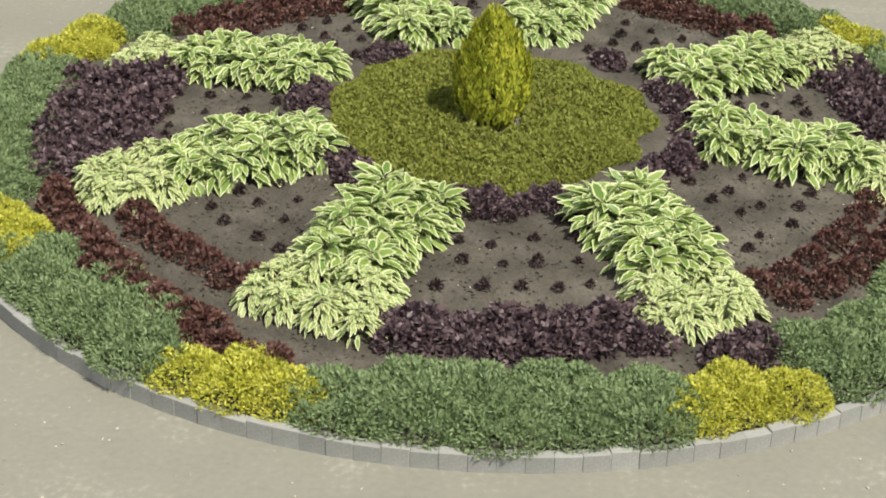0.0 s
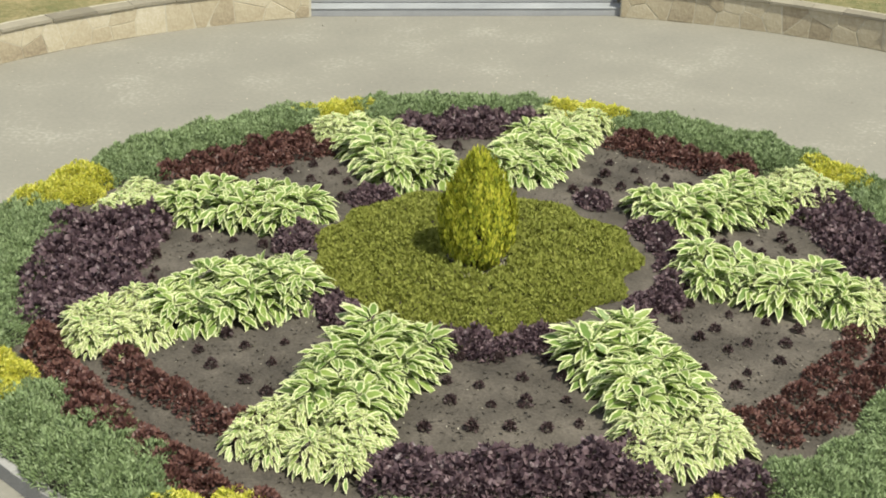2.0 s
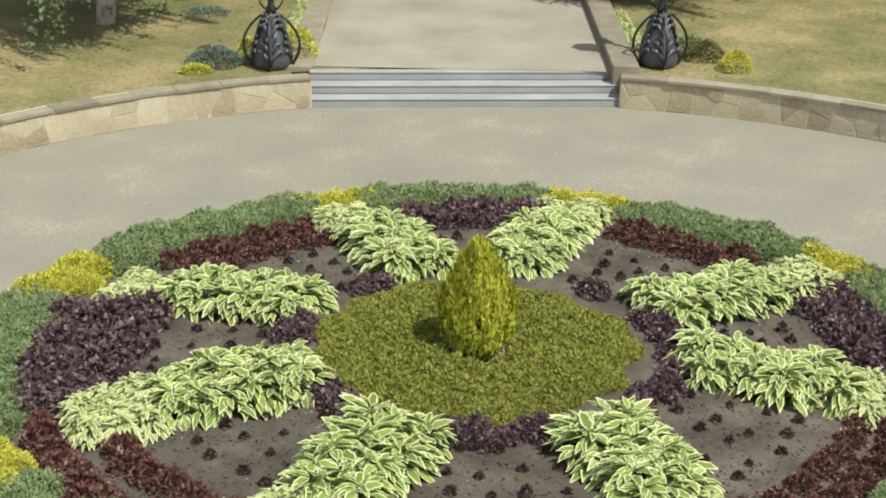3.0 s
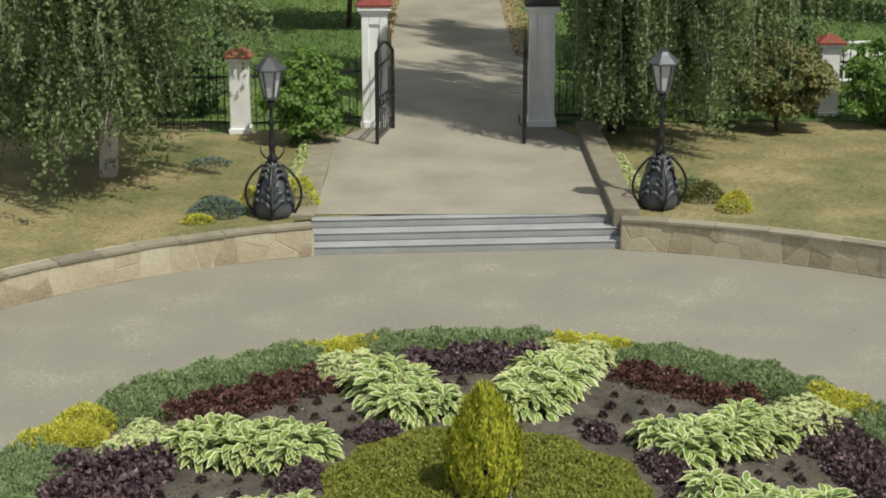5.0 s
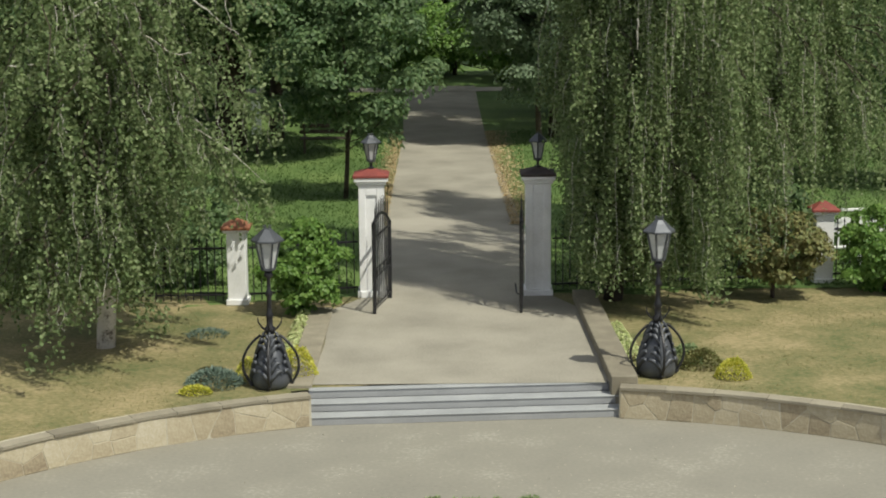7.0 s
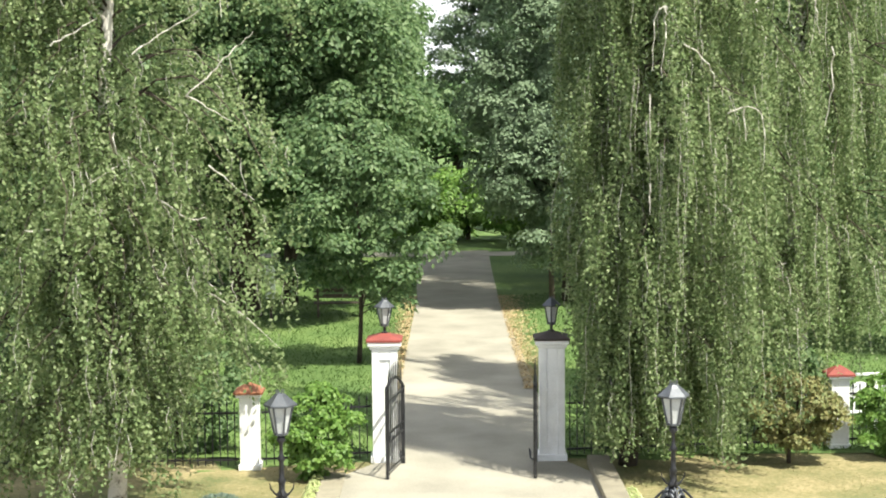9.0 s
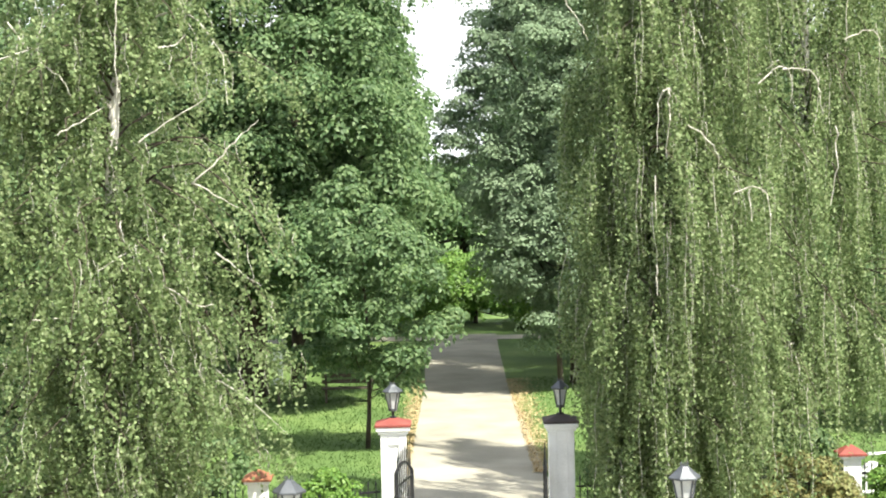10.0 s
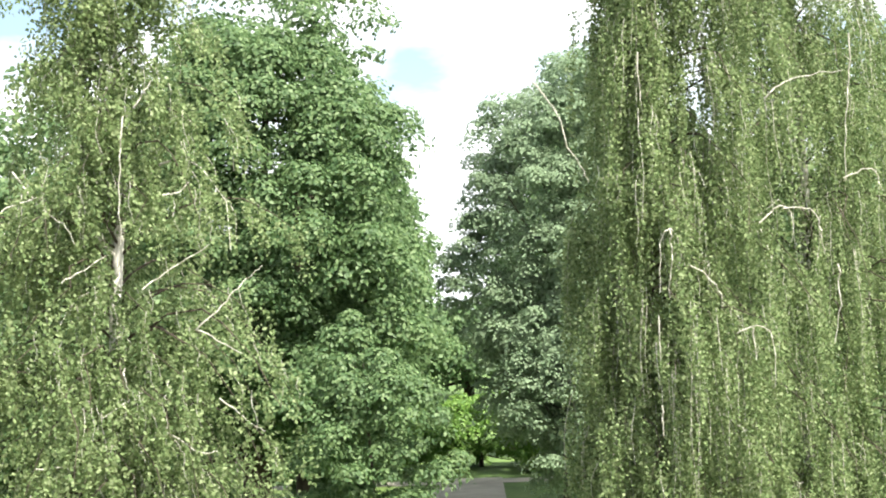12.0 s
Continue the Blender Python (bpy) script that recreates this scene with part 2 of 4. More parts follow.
def raw_mesh(name, verts, faces, uv=None):
    """A mesh from arrays; all faces have the same number of corners."""
    me = bpy.data.meshes.new(name)
    nf, k = faces.shape
    me.vertices.add(len(verts))
    me.vertices.foreach_set("co", np.ascontiguousarray(verts, dtype=np.float32).ravel())
    me.loops.add(nf * k)
    me.polygons.add(nf)
    me.loops.foreach_set("vertex_index", np.ascontiguousarray(faces, dtype=np.int32).ravel())
    me.polygons.foreach_set("loop_start", np.arange(0, nf * k, k, dtype=np.int32))
    if uv is not None:
        layer = me.uv_layers.new(name="UVMap")
        layer.data.foreach_set("uv", np.ascontiguousarray(uv[faces.ravel()], dtype=np.float32).ravel())
    me.update(calc_edges=True)
    return me


def leaf_mesh(name, P, D, N, L, W, fold=0.15, widest=0.45):
    """Many folded diamond leaves: base P, direction D, face normal N."""
    n = len(P)
    D = unit(D)
    S = unit(np.cross(D, N))
    U = np.cross(S, D)
    L, W = np.broadcast_to(L, n)[:, None], np.broadcast_to(W, n)[:, None]
    mid = P + D * L * widest
    v = np.stack([P, mid - S * W / 2 + U * W * fold, P + D * L, mid + S * W / 2 + U * W * fold], 1).reshape(-1, 3)
    b = np.arange(n)[:, None] * 4
    f = np.concatenate([b + [0, 2, 1], b + [0, 3, 2]], 1).reshape(-1, 3)
    return raw_mesh(name, v, f)


def broad_leaf_mesh(name, P, D, N, L, W, droop=0.35):
    """Broad ribbed leaves that arch over, with a map of the distance from the midrib."""
    n = len(P)
    D = unit(D)
    S = unit(np.cross(D, N))
    U = np.cross(S, D)
    L, W = np.broadcast_to(L, n)[:, None], np.broadcast_to(W, n)[:, None]
    droop = np.broadcast_to(droop, n)[:, None]
    down = np.array([0, 0, -1.0])

    def at(s, side, lift):
        return P + D * L * s + down * L * droop * s * s + S * W * side + U * W * lift
    v = np.stack([at(0, 0, 0), at(0.3, -0.46, 0.10), at(0.3, 0, -0.04), at(0.3, 0.46, 0.10), at(0.68, -0.36, 0.08), at(0.68, 0, -0.03), at(0.68, 0.36, 0.08), at(1, 0, 0)], 1).reshape(-1, 3)
    uv = np.tile(np.array([[0.8, 0], [1, 0], [0, 0], [1, 0], [1, 1], [0.1, 1], [1, 1], [1, 1]], dtype=np.float32), (n, 1))
    b = np.arange(n)[:, None] * 8
    tri = [[0, 2, 1], [0, 3, 2], [1, 2, 5], [1, 5, 4], [2, 3, 6], [2, 6, 5], [4, 5, 7], [5, 6, 7]]
    f = np.concatenate([b + t for t in tri], 1).reshape(-1, 3)
    return raw_mesh(name, v, f, uv)


def rand_dirs(n, r=rng):
    return unit(r.normal(size=(n, 3)))


def blob_points(n, rx, ry, h, r=rng, power=2.4):
    """Points on a low cushion: x, y, z and outward normal."""
    a, q = r.uniform(0, 2 * np.pi, n), np.sqrt(r.uniform(0, 1, n))
    x, y = q * np.cos(a), q * np.sin(a)
    z = h * (1 - q ** power)
    nrm = unit(np.stack([x / rx * 1.2 * h, y / ry * 1.2 * h, np.full(n, 0.55)], 1) * [2, 2, 1])
    return np.stack([x * rx, y * ry, z], 1), nrm


def cushion_mesh(name, n, rx, ry, h, size, width, seed, lumps=0.25, spread=0.8, inner=0.25, power=2.4):
    """A low cushion of small sprays with an uneven top."""
    r = np.random.default_rng(seed)
    P, N = blob_points(n, rx, ry, h, r, power)
    lump = sum(np.sin(P[:, 0] * k + s) * np.sin(P[:, 1] * k * 1.1 + s * 2) for k, s in ((9, 1.3 + seed), (17, 0.4 + seed), (31, 2.2 + seed))) / 3
    P[:, 2] = P[:, 2] * (1 + lumps * lump) * (1 - inner * r.uniform(0, 1, n) ** 2) + 0.01
    D = unit(N + spread * rand_dirs(n, r) + [0, 0, 0.25])
    return leaf_mesh(name, P, D, rand_dirs(n, r), size * r.uniform(0.6, 1.3, n), width * r.uniform(0.7, 1.2, n))



# ---------------------------------------------------------------- ground, plaza, terrace
CX, CY, R_BED = 0.38, 15.45, 5.24          # round bed
WX, WY, R_WALL = 0.88, 15.6, 9.5         # curved retaining wall
TOP = 0.39                               # height of the terrace over the plaza


def polar_sheet(name, cx, cy, radii, a0, a1, steps, z, material, height=None):
    ang = np.radians(np.linspace(a0, a1, steps + 1))
    R, A = np.meshgrid(np.array(radii), ang, indexing="ij")
    x, y = cx + R * np.cos(A), cy + R * np.sin(A)
    zz = np.full_like(x, z) if height is None else height(x, y)
    v = np.stack([x, y, zz], -1).reshape(-1, 3)
    nr, na = R.shape
    i, j = np.meshgrid(np.arange(nr - 1), np.arange(na - 1), indexing="ij")
    f = np.stack([i * na + j, (i + 1) * na + j, (i + 1) * na + j + 1, i * na + j + 1], -1).reshape(-1, 4)
    return link_mesh(name, raw_mesh(name, v, f), material)


tagged(polar_sheet("ground", WX, WY, [0.05, 3, 6, 9.7, 14, 25, 60, 150, 500, 2500], 0, 360, 96, 0.0, M_PLAZA),
       "pale compacted grit and asphalt plaza with worn patches", "ground", kind="structure")


def lawn_height(x, y):
    far = np.clip((np.hypot(x - WX, y - WY) - R_WALL) / 6, 0, 1)
    return TOP + 0.015 * np.sin(x * 1.7) * np.sin(y * 1.3) * far - 0.0


LAWN_R = list(np.linspace(R_WALL + 0.16, 40, 70)) + [60, 100, 200, 600, 2500]
tagged(polar_sheet("lawn_west", WX, WY, LAWN_R, 108.5, 215, 100, TOP, M_LAWN, lawn_height), "sun-dried mown lawn, greener under the trees", "lawn", kind="structure")
tagged(polar_sheet("lawn_east", WX, WY, LAWN_R, -35, 79.5, 100, TOP, M_LAWN, lawn_height), "sun-dried mown lawn, greener under the trees", "lawn", kind="structure")
tagged(polar_sheet("lawn_near", WX, WY, [R_WALL + 0.62, 13, 16.3], 78, 110, 20, TOP - 0.006, M_LAWN), "dry lawn beside the lane", "lawn", kind="structure")
tagged(polar_sheet("lawn_far", WX, WY, [16.3, 20, 40, 80, 200, 600, 2500], 78, 110, 20, TOP - 0.006, M_LAWN_GREEN), "shaded green lawn beside the lane", "lawn", kind="structure")


def strip_sheet(name, rows, z, material, across=8):
    """rows: (y, x left, x right)."""
    v = [(xl + (xr - xl) * k / across, y, z) for y, xl, xr in rows for k in range(across + 1)]
    w = across + 1
    f = [(i * w + k, i * w + k + 1, (i + 1) * w + k + 1, (i + 1) * w + k) for i in range(len(rows) - 1) for k in range(across)]
    return link_mesh(name, raw_mesh(name, np.array(v), np.array(f)), material)


tagged(strip_sheet("lane", [(25.52, -2.06, 2.52), (28, -2.0, 2.45), (30.0, -2.05, 2.4), (30.6, -2.03, 2.38), (31.6, -1.5, 1.95), (33, -1.4, 1.9), (45, -1.35, 1.6), (55, -1.3, 1.3), (64, -1.5, 1.25), (71, -1.5, 1.25)], TOP + 0.006, M_LANE),
       "pale sandy gravel lane between lawns", "path", kind="structure")

tagged(strip_sheet("cross_path", [(68.6, -9.0, 9.0), (70.2, -9.0, 9.0)], TOP + 0.03, M_LANE, 24), "pale gravel path that crosses the end of the lane", "path", kind="structure")

# front steps
steps = thing("front_steps", (0.29, 24.85, 0), "three grey concrete steps with pale worn treads", "steps", turn=4.2)
steps["kind"] = "structure"
for i in range(3):
    depth = 0.27 if i < 2 else 0.16
    part("riser", box((4.62, depth - 0.016, 0.105), (0, 0.27 * i + depth / 2 + 0.004, 0.13 * i + 0.0525), 0, 0.004), M_RISER, steps)
    part("tread", box((4.62, depth, 0.026), (0, 0.27 * i + depth / 2, 0.13 * i + 0.117), 0, 0.008), M_TREAD, steps, "pale worn concrete tread")
    if i:
        part("step_core", box((4.44, depth - 0.05, 0.13 * i), (0, 0.27 * i + depth / 2 + 0.012, 0.065 * i), 0, 0), M_RISER, steps)


# curved stone retaining walls
def arc_block(r0, r1, a0, a1, z0, z1, seg, jitter=0.0):
    bm = bmesh.new()
    cols = []
    for i in range(seg + 1):
        a = radians(a0 + (a1 - a0) * i / seg)
        cols.append([bm.verts.new((WX + r * math.cos(a), WY + r * math.sin(a), z)) for r, z in ((r0, z0), (r1, z0), (r1, z1), (r0, z1))])
    for p, q in zip(cols, cols[1:]):
        for k in range(4):
            bm.faces.new((p[k], p[(k + 1) % 4], q[(k + 1) % 4], q[k]))
    bm.faces.new(cols[0][::-1])
    bm.faces.new(cols[-1])
    return bm


def clip_half(poly, mx, my, nx, ny):
    """The part of a polygon on the near side of a line."""
    out = []
    for (x0, y0), (x1, y1) in zip(poly, poly[1:] + poly[:1]):
        d0, d1 = (x0 - mx) * nx + (y0 - my) * ny, (x1 - mx) * nx + (y1 - my) * ny
        if d0 <= 0:
            out.append((x0, y0))
        if d0 * d1 < 0:
            t = d0 / (d0 - d1)
            out.append((x0 + (x1 - x0) * t, y0 + (y1 - y0) * t))
    return out


def retaining_wall(name, a0, a1, label):
    w = tagged(part(name, arc_block(R_WALL, R_WALL + 0.36, a0, a1, 0.0, 0.43, 60), M_MORTAR), label, "wall", kind="structure")
    return w


wall_west = retaining_wall("wall_west", 107.5, 212, "low curved retaining wall of buff sandstone rubble")
wall_east = retaining_wall("wall_east", -32, 79.9, "low curved retaining wall of buff sandstone rubble")

def face_stones(wall, a0, a1, length, seed):
    """Crazy-paved facing: uneven polygonal stones that fill the wall's face."""
    r = random.Random(seed)
    sites = []
    x = 0.0
    while x < length:
        k = r.choice((1, 1, 2, 2, 2))
        for j in range(k):
            sites.append((x + r.uniform(-0.13, 0.13), 0.43 * (j + 0.5) / k + r.uniform(-0.09, 0.09)))
        x += r.uniform(0.24, 0.46)
    sign = 1 if a1 > a0 else -1
    for sx, sz in sites:
        poly = [(max(0.0, sx - 0.5), 0.004), (min(length, sx + 0.5), 0.004), (min(length, sx + 0.5), 0.426), (max(0.0, sx - 0.5), 0.426)]
        for ox, oz in sites:
            dx, dz = ox - sx, oz - sz
            d = math.hypot(dx, dz)
            if 0 < d < 1.0 and len(poly) > 2:
                poly = clip_half(poly, sx + dx / 2 - dx / d * 0.005, sz + dz / 2 - dz / d * 0.005, dx / d, dz / d)
        if len(poly) < 3:
            continue
        cx, cz = sum(p[0] for p in poly) / len(poly), sum(p[1] for p in poly) / len(poly)
        bm = bmesh.new()
        lift = r.uniform(0.003, 0.011)
        rings = [[bm.verts.new(((px - cx) * f * sign, y, pz)) for px, pz in poly] for f, y in ((1, -0.02), (1, lift * 0.6), (0.93, lift))]
        for v, (px, pz) in zip(rings[2], poly):
            v.co.z = cz + (pz - cz) * 0.93 + r.uniform(-0.004, 0.004)
        for p, q in zip(rings, rings[1:]):
            for i in range(len(poly)):
                bm.faces.new((p[i], p[(i + 1) % len(poly)], q[(i + 1) % len(poly)], q[i]))
        bm.faces.new(rings[2])
        mid = radians(a0 + sign * math.degrees(cx / R_WALL))
        ob = part("stone", bm, M_STONE, wall)
        ob.matrix_basis = pose(WX + R_WALL * math.cos(mid), WY + R_WALL * math.sin(mid), 0, 0, 0, math.degrees(mid) + 90)


def coping(wall, a0, a1):
    """Flat slabs laid along the top."""
    r = random.Random(int(a0) % 37)
    a, sign = a0, (1 if a1 > a0 else -1)
    for k in range(40):
        da = math.degrees(r.uniform(0.45, 0.8) / R_WALL) * sign
        if (a + da - a1) * sign > 0:
            break
        lo, hi = sorted((a + 0.05 * sign, a + da))
        z = 0.432 + r.uniform(-0.006, 0.006)
        ob = part("coping_slab", arc_block(R_WALL - 0.035 + r.uniform(-0.012, 0.012), R_WALL + 0.19 + r.uniform(0, 0.03), lo, hi, z, z + 0.04, 3), M_COPING, wall)
        a += da


face_stones(wall_west, 107.7, 212, 9.0, 17)
face_stones(wall_east, 79.8, -32, 9.0, 18)
coping(wall_west, 107.5, 212)
coping(wall_east, 79.9, -32)

# greener grass behind the railing
for name, x0, x1 in (("lawn_back_west", -60, -1.62), ("lawn_back_east", 1.98, 60)):
    rows = []
    for k in range(26):
        y = 32.0 + 3.2 * k if k < 25 else 300
        edge = 1.45 if y > 60 else 1.62
        rows.append((y, x0, -edge - 0.18) if x0 < 0 else (y, edge + 0.35, x1))
    tagged(strip_sheet(name, rows, TOP + 0.022, M_LAWN_GREEN, 30), "green mown grass in dappled shade", "lawn", kind="structure")

# raised borders along the lane
for name, rows, rise in (("border_west", ((-2.22, 25.35), (-2.22, 30.6)), 0.05), ("border_east", ((2.66, 25.3), (2.52, 31.4)), 0.16)):
    (x0, y0), (x1, y1) = rows
    ln = math.hypot(x1 - x0, y1 - y0)
    tagged(part(name, box((0.40, ln, 0.30 + rise), ((x0 + x1) / 2, (y0 + y1) / 2, TOP - 0.15 + rise / 2), math.atan2(x0 - x1, y1 - y0), 0.012), M_COPING), "flat stone border beside the lane", "kerb", kind="structure")

# ---------------------------------------------------------------- the round bed
KX, RX, RY = 0.36, 5.19, 5.27            # the kerb is slightly longer than wide


def mound(x, y):
    q = np.minimum(1.0, np.hypot(x - CX, y - CY) / 5.1)
    return 0.12 + 0.30 * (1 - q ** 1.6)


def soil_height(x, y):
    q = np.clip((5.1 - np.hypot(x - CX, y - CY)) / 0.4, 0, 1)
    return mound(x, y) + q * (0.012 * np.sin(x * 13 + 2 * np.sin(y * 5)) * np.sin(y * 11 + np.sin(x * 7)) + 0.008 * np.sin(x * 31 + y * 17) * np.sin(y * 29 - x * 11))


soil = polar_sheet("bed_soil", CX, CY, np.linspace(0.02, 5.14, 90), 0, 360, 240, 0, M_SOIL, soil_height)
soil.matrix_basis = Matrix.Translation((KX - 0.985 * CX, 0, 0)) @ Matrix.Diagonal((0.985, 1, 1, 1))
tagged(soil, "bare dark raked soil of a mounded flower bed", "soil", kind="structure")

kerb = thing("bed_kerb", (CX, CY, 0), "ring of upright grey concrete kerb blocks round the bed", "kerb")
kerb["kind"] = "structure"
N_KERB = 158
kerb_mesh = bpy.data.meshes.new("kerb_block")
bm = box((2 * math.pi * R_BED / N_KERB - 0.0025, 0.09, 0.19), (0, 0, 0.055), 0, 0.004)
bm.to_mesh(kerb_mesh)
bm.free()
kerb_mesh.materials.append(M_CONCRETE)
r = random.Random(3)
for i in range(N_KERB):
    a = 360 * i / N_KERB
    ob = new("kerb_block", kerb_mesh)
    ob.parent = kerb
    ex, ey = (RX - 0.045) * math.cos(radians(a)), (RY - 0.045) * math.sin(radians(a))
    slope = math.degrees(math.atan2(RY * math.cos(radians(a)), -RX * math.sin(radians(a))))
    ob.matrix_basis = pose(KX - CX + ex, ey + r.uniform(-0.004, 0.004), r.uniform(-0.014, 0.01), r.uniform(-1.5, 1.5), 0, slope + r.uniform(-1.2, 1.2))


def bed_at(radius, angle, dz=0.0):
    rim = min(1.0, max(0.0, (radius - 4.2) / 0.4))
    x, y = CX - 0.02 * rim + radius * (1 - 0.012 * rim) * math.cos(radians(angle)), CY + radius * math.sin(radians(angle))
    return x, y, float(mound(x, y)) + dz


def plant_kind(name, meshes, label, category, group):
    """Returns a function that sets one plant of this kind on the bed."""
    count = [0]

    def put(radius, angle, scale=1.0, stretch=1.0, turn=None, r=random.Random(hash(len(name)) % 97)):
        ob = new(name, meshes[count[0] % len(meshes)])
        count[0] += 1
        x, y, z = bed_at(radius, angle)
        t = r.uniform(0, 360) if turn is None else turn
        ob.matrix_basis = pose(x, y, z - 0.015, 0, 0, t) @ Matrix.Diagonal((scale, scale * stretch, scale * r.uniform(0.9, 1.1), 1))
        return tagged(ob, label, category, group)
    return put


def with_material(me, m):
    me.materials.append(m)
    return me


put_juniper = plant_kind("juniper", [with_material(cushion_mesh("juniper", 5600, 0.52, 0.46, 0.15, 0.055, 0.018, s, 0.75, 1.05, 0.4, power=7), M_JUNIPER) for s in (1, 2, 3)],
                         "low spreading grey-green juniper along the kerb", "shrub", "junipers round the bed")
put_golden = plant_kind("golden_shrub", [with_material(cushion_mesh("golden_shrub", 3800, 0.38, 0.34, 0.17, 0.040, 0.018, s, 0.6, 1.0, 0.4, power=4), M_YELLOW) for s in (4, 5)],
                        "bright golden-yellow low evergreen along the kerb", "shrub", "golden shrubs round the bed")
put_purple = plant_kind("purple_heuchera", [with_material(cushion_mesh("purple_heuchera", 420, 0.21, 0.21, 0.16, 0.06, 0.055, s, 0.7, 1.3), M_PURPLE) for s in (6, 7, 8)],
                        "dark purple ruffled heuchera on bare soil", "plant", "purple heucheras")
put_maroon = plant_kind("maroon_plant", [with_material(cushion_mesh("maroon_plant", 460, 0.18, 0.18, 0.15, 0.048, 0.036, s, 0.35, 1.2), M_MAROON) for s in (9, 10, 11)],
                        "maroon small-leaved bedding plant on bare soil", "plant", "maroon bedding plants")
put_seedling = plant_kind("seedling", [with_material(cushion_mesh("seedling", 120, 0.045, 0.045, 0.075, 0.04, 0.024, s, 0.3, 1.0), M_SEEDLING) for s in (12, 13, 14)],
                          "tiny dark seedling in bare soil", "seedling", "seedlings in the soil")

r = random.Random(21)
GOLDEN_AT = [(-121, -106), (-74, -61), (-158, -146), (151, 163), (105, 117), (68, 79), (28, 40), (-22, -10)]


def is_golden(a):
    return any(lo <= (a + 180) % 360 - 180 <= hi for lo, hi in GOLDEN_AT)


for i in range(52):
    a = 360 * i / 52
    if not is_golden(a):
        put_juniper(4.88 + r.uniform(-0.05, 0.04), a + r.uniform(-1, 1), r.uniform(0.85, 1.0), 0.9, a + 90 + r.choice((0, 180)))
for i in range(50):
    a = 360 * i / 50 + 2
    if not is_golden(a):
        put_juniper(4.60 + r.uniform(-0.06, 0.05), a + r.uniform(-2, 2), r.uniform(0.75, 0.95))
for lo, hi in GOLDEN_AT:
    for k in range(3):
        put_golden(4.90 + r.uniform(-0.05, 0.04), lo + (hi - lo) * (k + 0.5) / 3, r.uniform(0.85, 1.05))
    put_golden(4.68, (lo + hi) / 2, 0.8)


def fill(put, r0, r1, a0, a1, step, lo=0.8, hi=1.15):
    k = 0
    rad = r0
    while rad <= r1 + 1e-6:
        n = max(1, round(radians(a1 - a0) * rad / step))
        for i in range(n + 1):
            put(rad + r.uniform(-0.05, 0.05), a0 + (a1 - a0) * (i + (0.5 if k % 2 else 0.0) * (i < n)) / n + r.uniform(-0.7, 0.7), r.uniform(lo, hi))
        rad += step * 0.9
        k += 1


fill(put_purple, 3.72, 4.2, -103, -72, 0.27)
fill(put_purple, 3.4, 4.3, 165, 196, 0.32)
fill(put_purple, 3.75, 4.3, 79, 101, 0.28)
fill(put_purple, 3.7, 4.4, 1, 26, 0.28)
fill(put_maroon, 3.72, 3.92, -147, -122, 0.25)
fill(put_maroon, 4.22, 4.42, -159, -138, 0.27)
fill(put_maroon, 4.36, 4.55, -138, -122, 0.27)
fill(put_maroon, 4.55, 4.7, -122, -112, 0.27)
fill(put_maroon, 3.55, 4.2, 119, 144, 0.32, 0.75, 1.1)
fill(put_maroon, 3.8, 4.35, 42, 65, 0.32, 0.75, 1.1)
fill(put_maroon, 3.62, 4.25, -54, -20, 0.36, 0.75, 1.05)
fill(put_purple, 4.35, 4.4, -66, -62, 0.25)
fill(put_purple, 1.86, 2.02, -30, -14, 0.26, 0.65, 0.9)
fill(put_purple, 1.9, 2.02, 2, 22, 0.26, 0.65, 0.9)
fill(put_purple, 1.78, 1.95, -150, -126, 0.27, 0.65, 0.9)
fill(put_purple, 1.8, 1.95, -100, -74, 0.3, 0.7, 0.9)
for a in (-93, -75, -132, -138, -34, -28, -40, 167, 173, 16, 10, 22, -2, 52, 92, 88, 132, 128, -170):
    for k in range(3):
        put_purple(1.84 + r.uniform(-0.12, 0.12), a + r.uniform(-4, 4), r.uniform(0.6, 0.85))
for lo, hi in ((-101, -72), (-147, -122), (-50, -22), (168, 198), (122, 148), (78, 102), (40, 64), (-2, 24)):
    for rad in (2.1, 2.45, 2.8, 3.15):
        n = max(2, round(radians(hi - lo) * rad / 0.34))
        for i in range(n):
            put_seedling(rad + r.uniform(-0.06, 0.06), lo + (hi - lo) * (i + 0.5) / n + r.uniform(-1.5, 1.5), r.uniform(0.66, 1.0))

# olive ground cover in the middle
n = 80000
a, q = rng.uniform(0, 2 * np.pi, n), np.sqrt(rng.uniform(0.02, 1, n))
rim = 1.57 + 0.05 * np.sin(3 * a + 1) + 0.04 * np.sin(7 * a) + 0.06 * np.sin(13 * a + 2)
notch = np.exp(-((np.degrees(a) - 277) / 9) ** 2) * 0.12
x, y = CX - 0.09 + q * (rim + notch) * np.cos(a), CY + 0.0 + q * 1.03 * (rim + notch) * np.sin(a)
lump = 0.6 * np.sin(x * 9 + 2 * np.sin(y * 3)) * np.sin(y * 8 + 1 + np.sin(x * 5)) + 0.8 * np.sin(x * 24 + 2 + 2 * np.sin(y * 7)) * np.sin(y * 23 + np.sin(x * 11))
bare = np.hypot(x - CX + 0.05, y - CY + 0.25) > 0.33
z = mound(x, y) + 0.12 * (1 - q ** 6) * (1 + 0.42 * lump) * rng.uniform(0.55, 1.0, n)
P = np.stack([x, y, z], 1)[bare]
k = len(P)
tagged(link_mesh("ground_cover", leaf_mesh("ground_cover", P, unit(rand_dirs(k) * 0.8 + [0, 0, 0.9]), rand_dirs(k), rng.uniform(0.025, 0.05, k), rng.uniform(0.016, 0.028, k)), M_OLIVE),
       "round cushion of olive-green moss-like ground cover", "ground cover", kind="stuff")

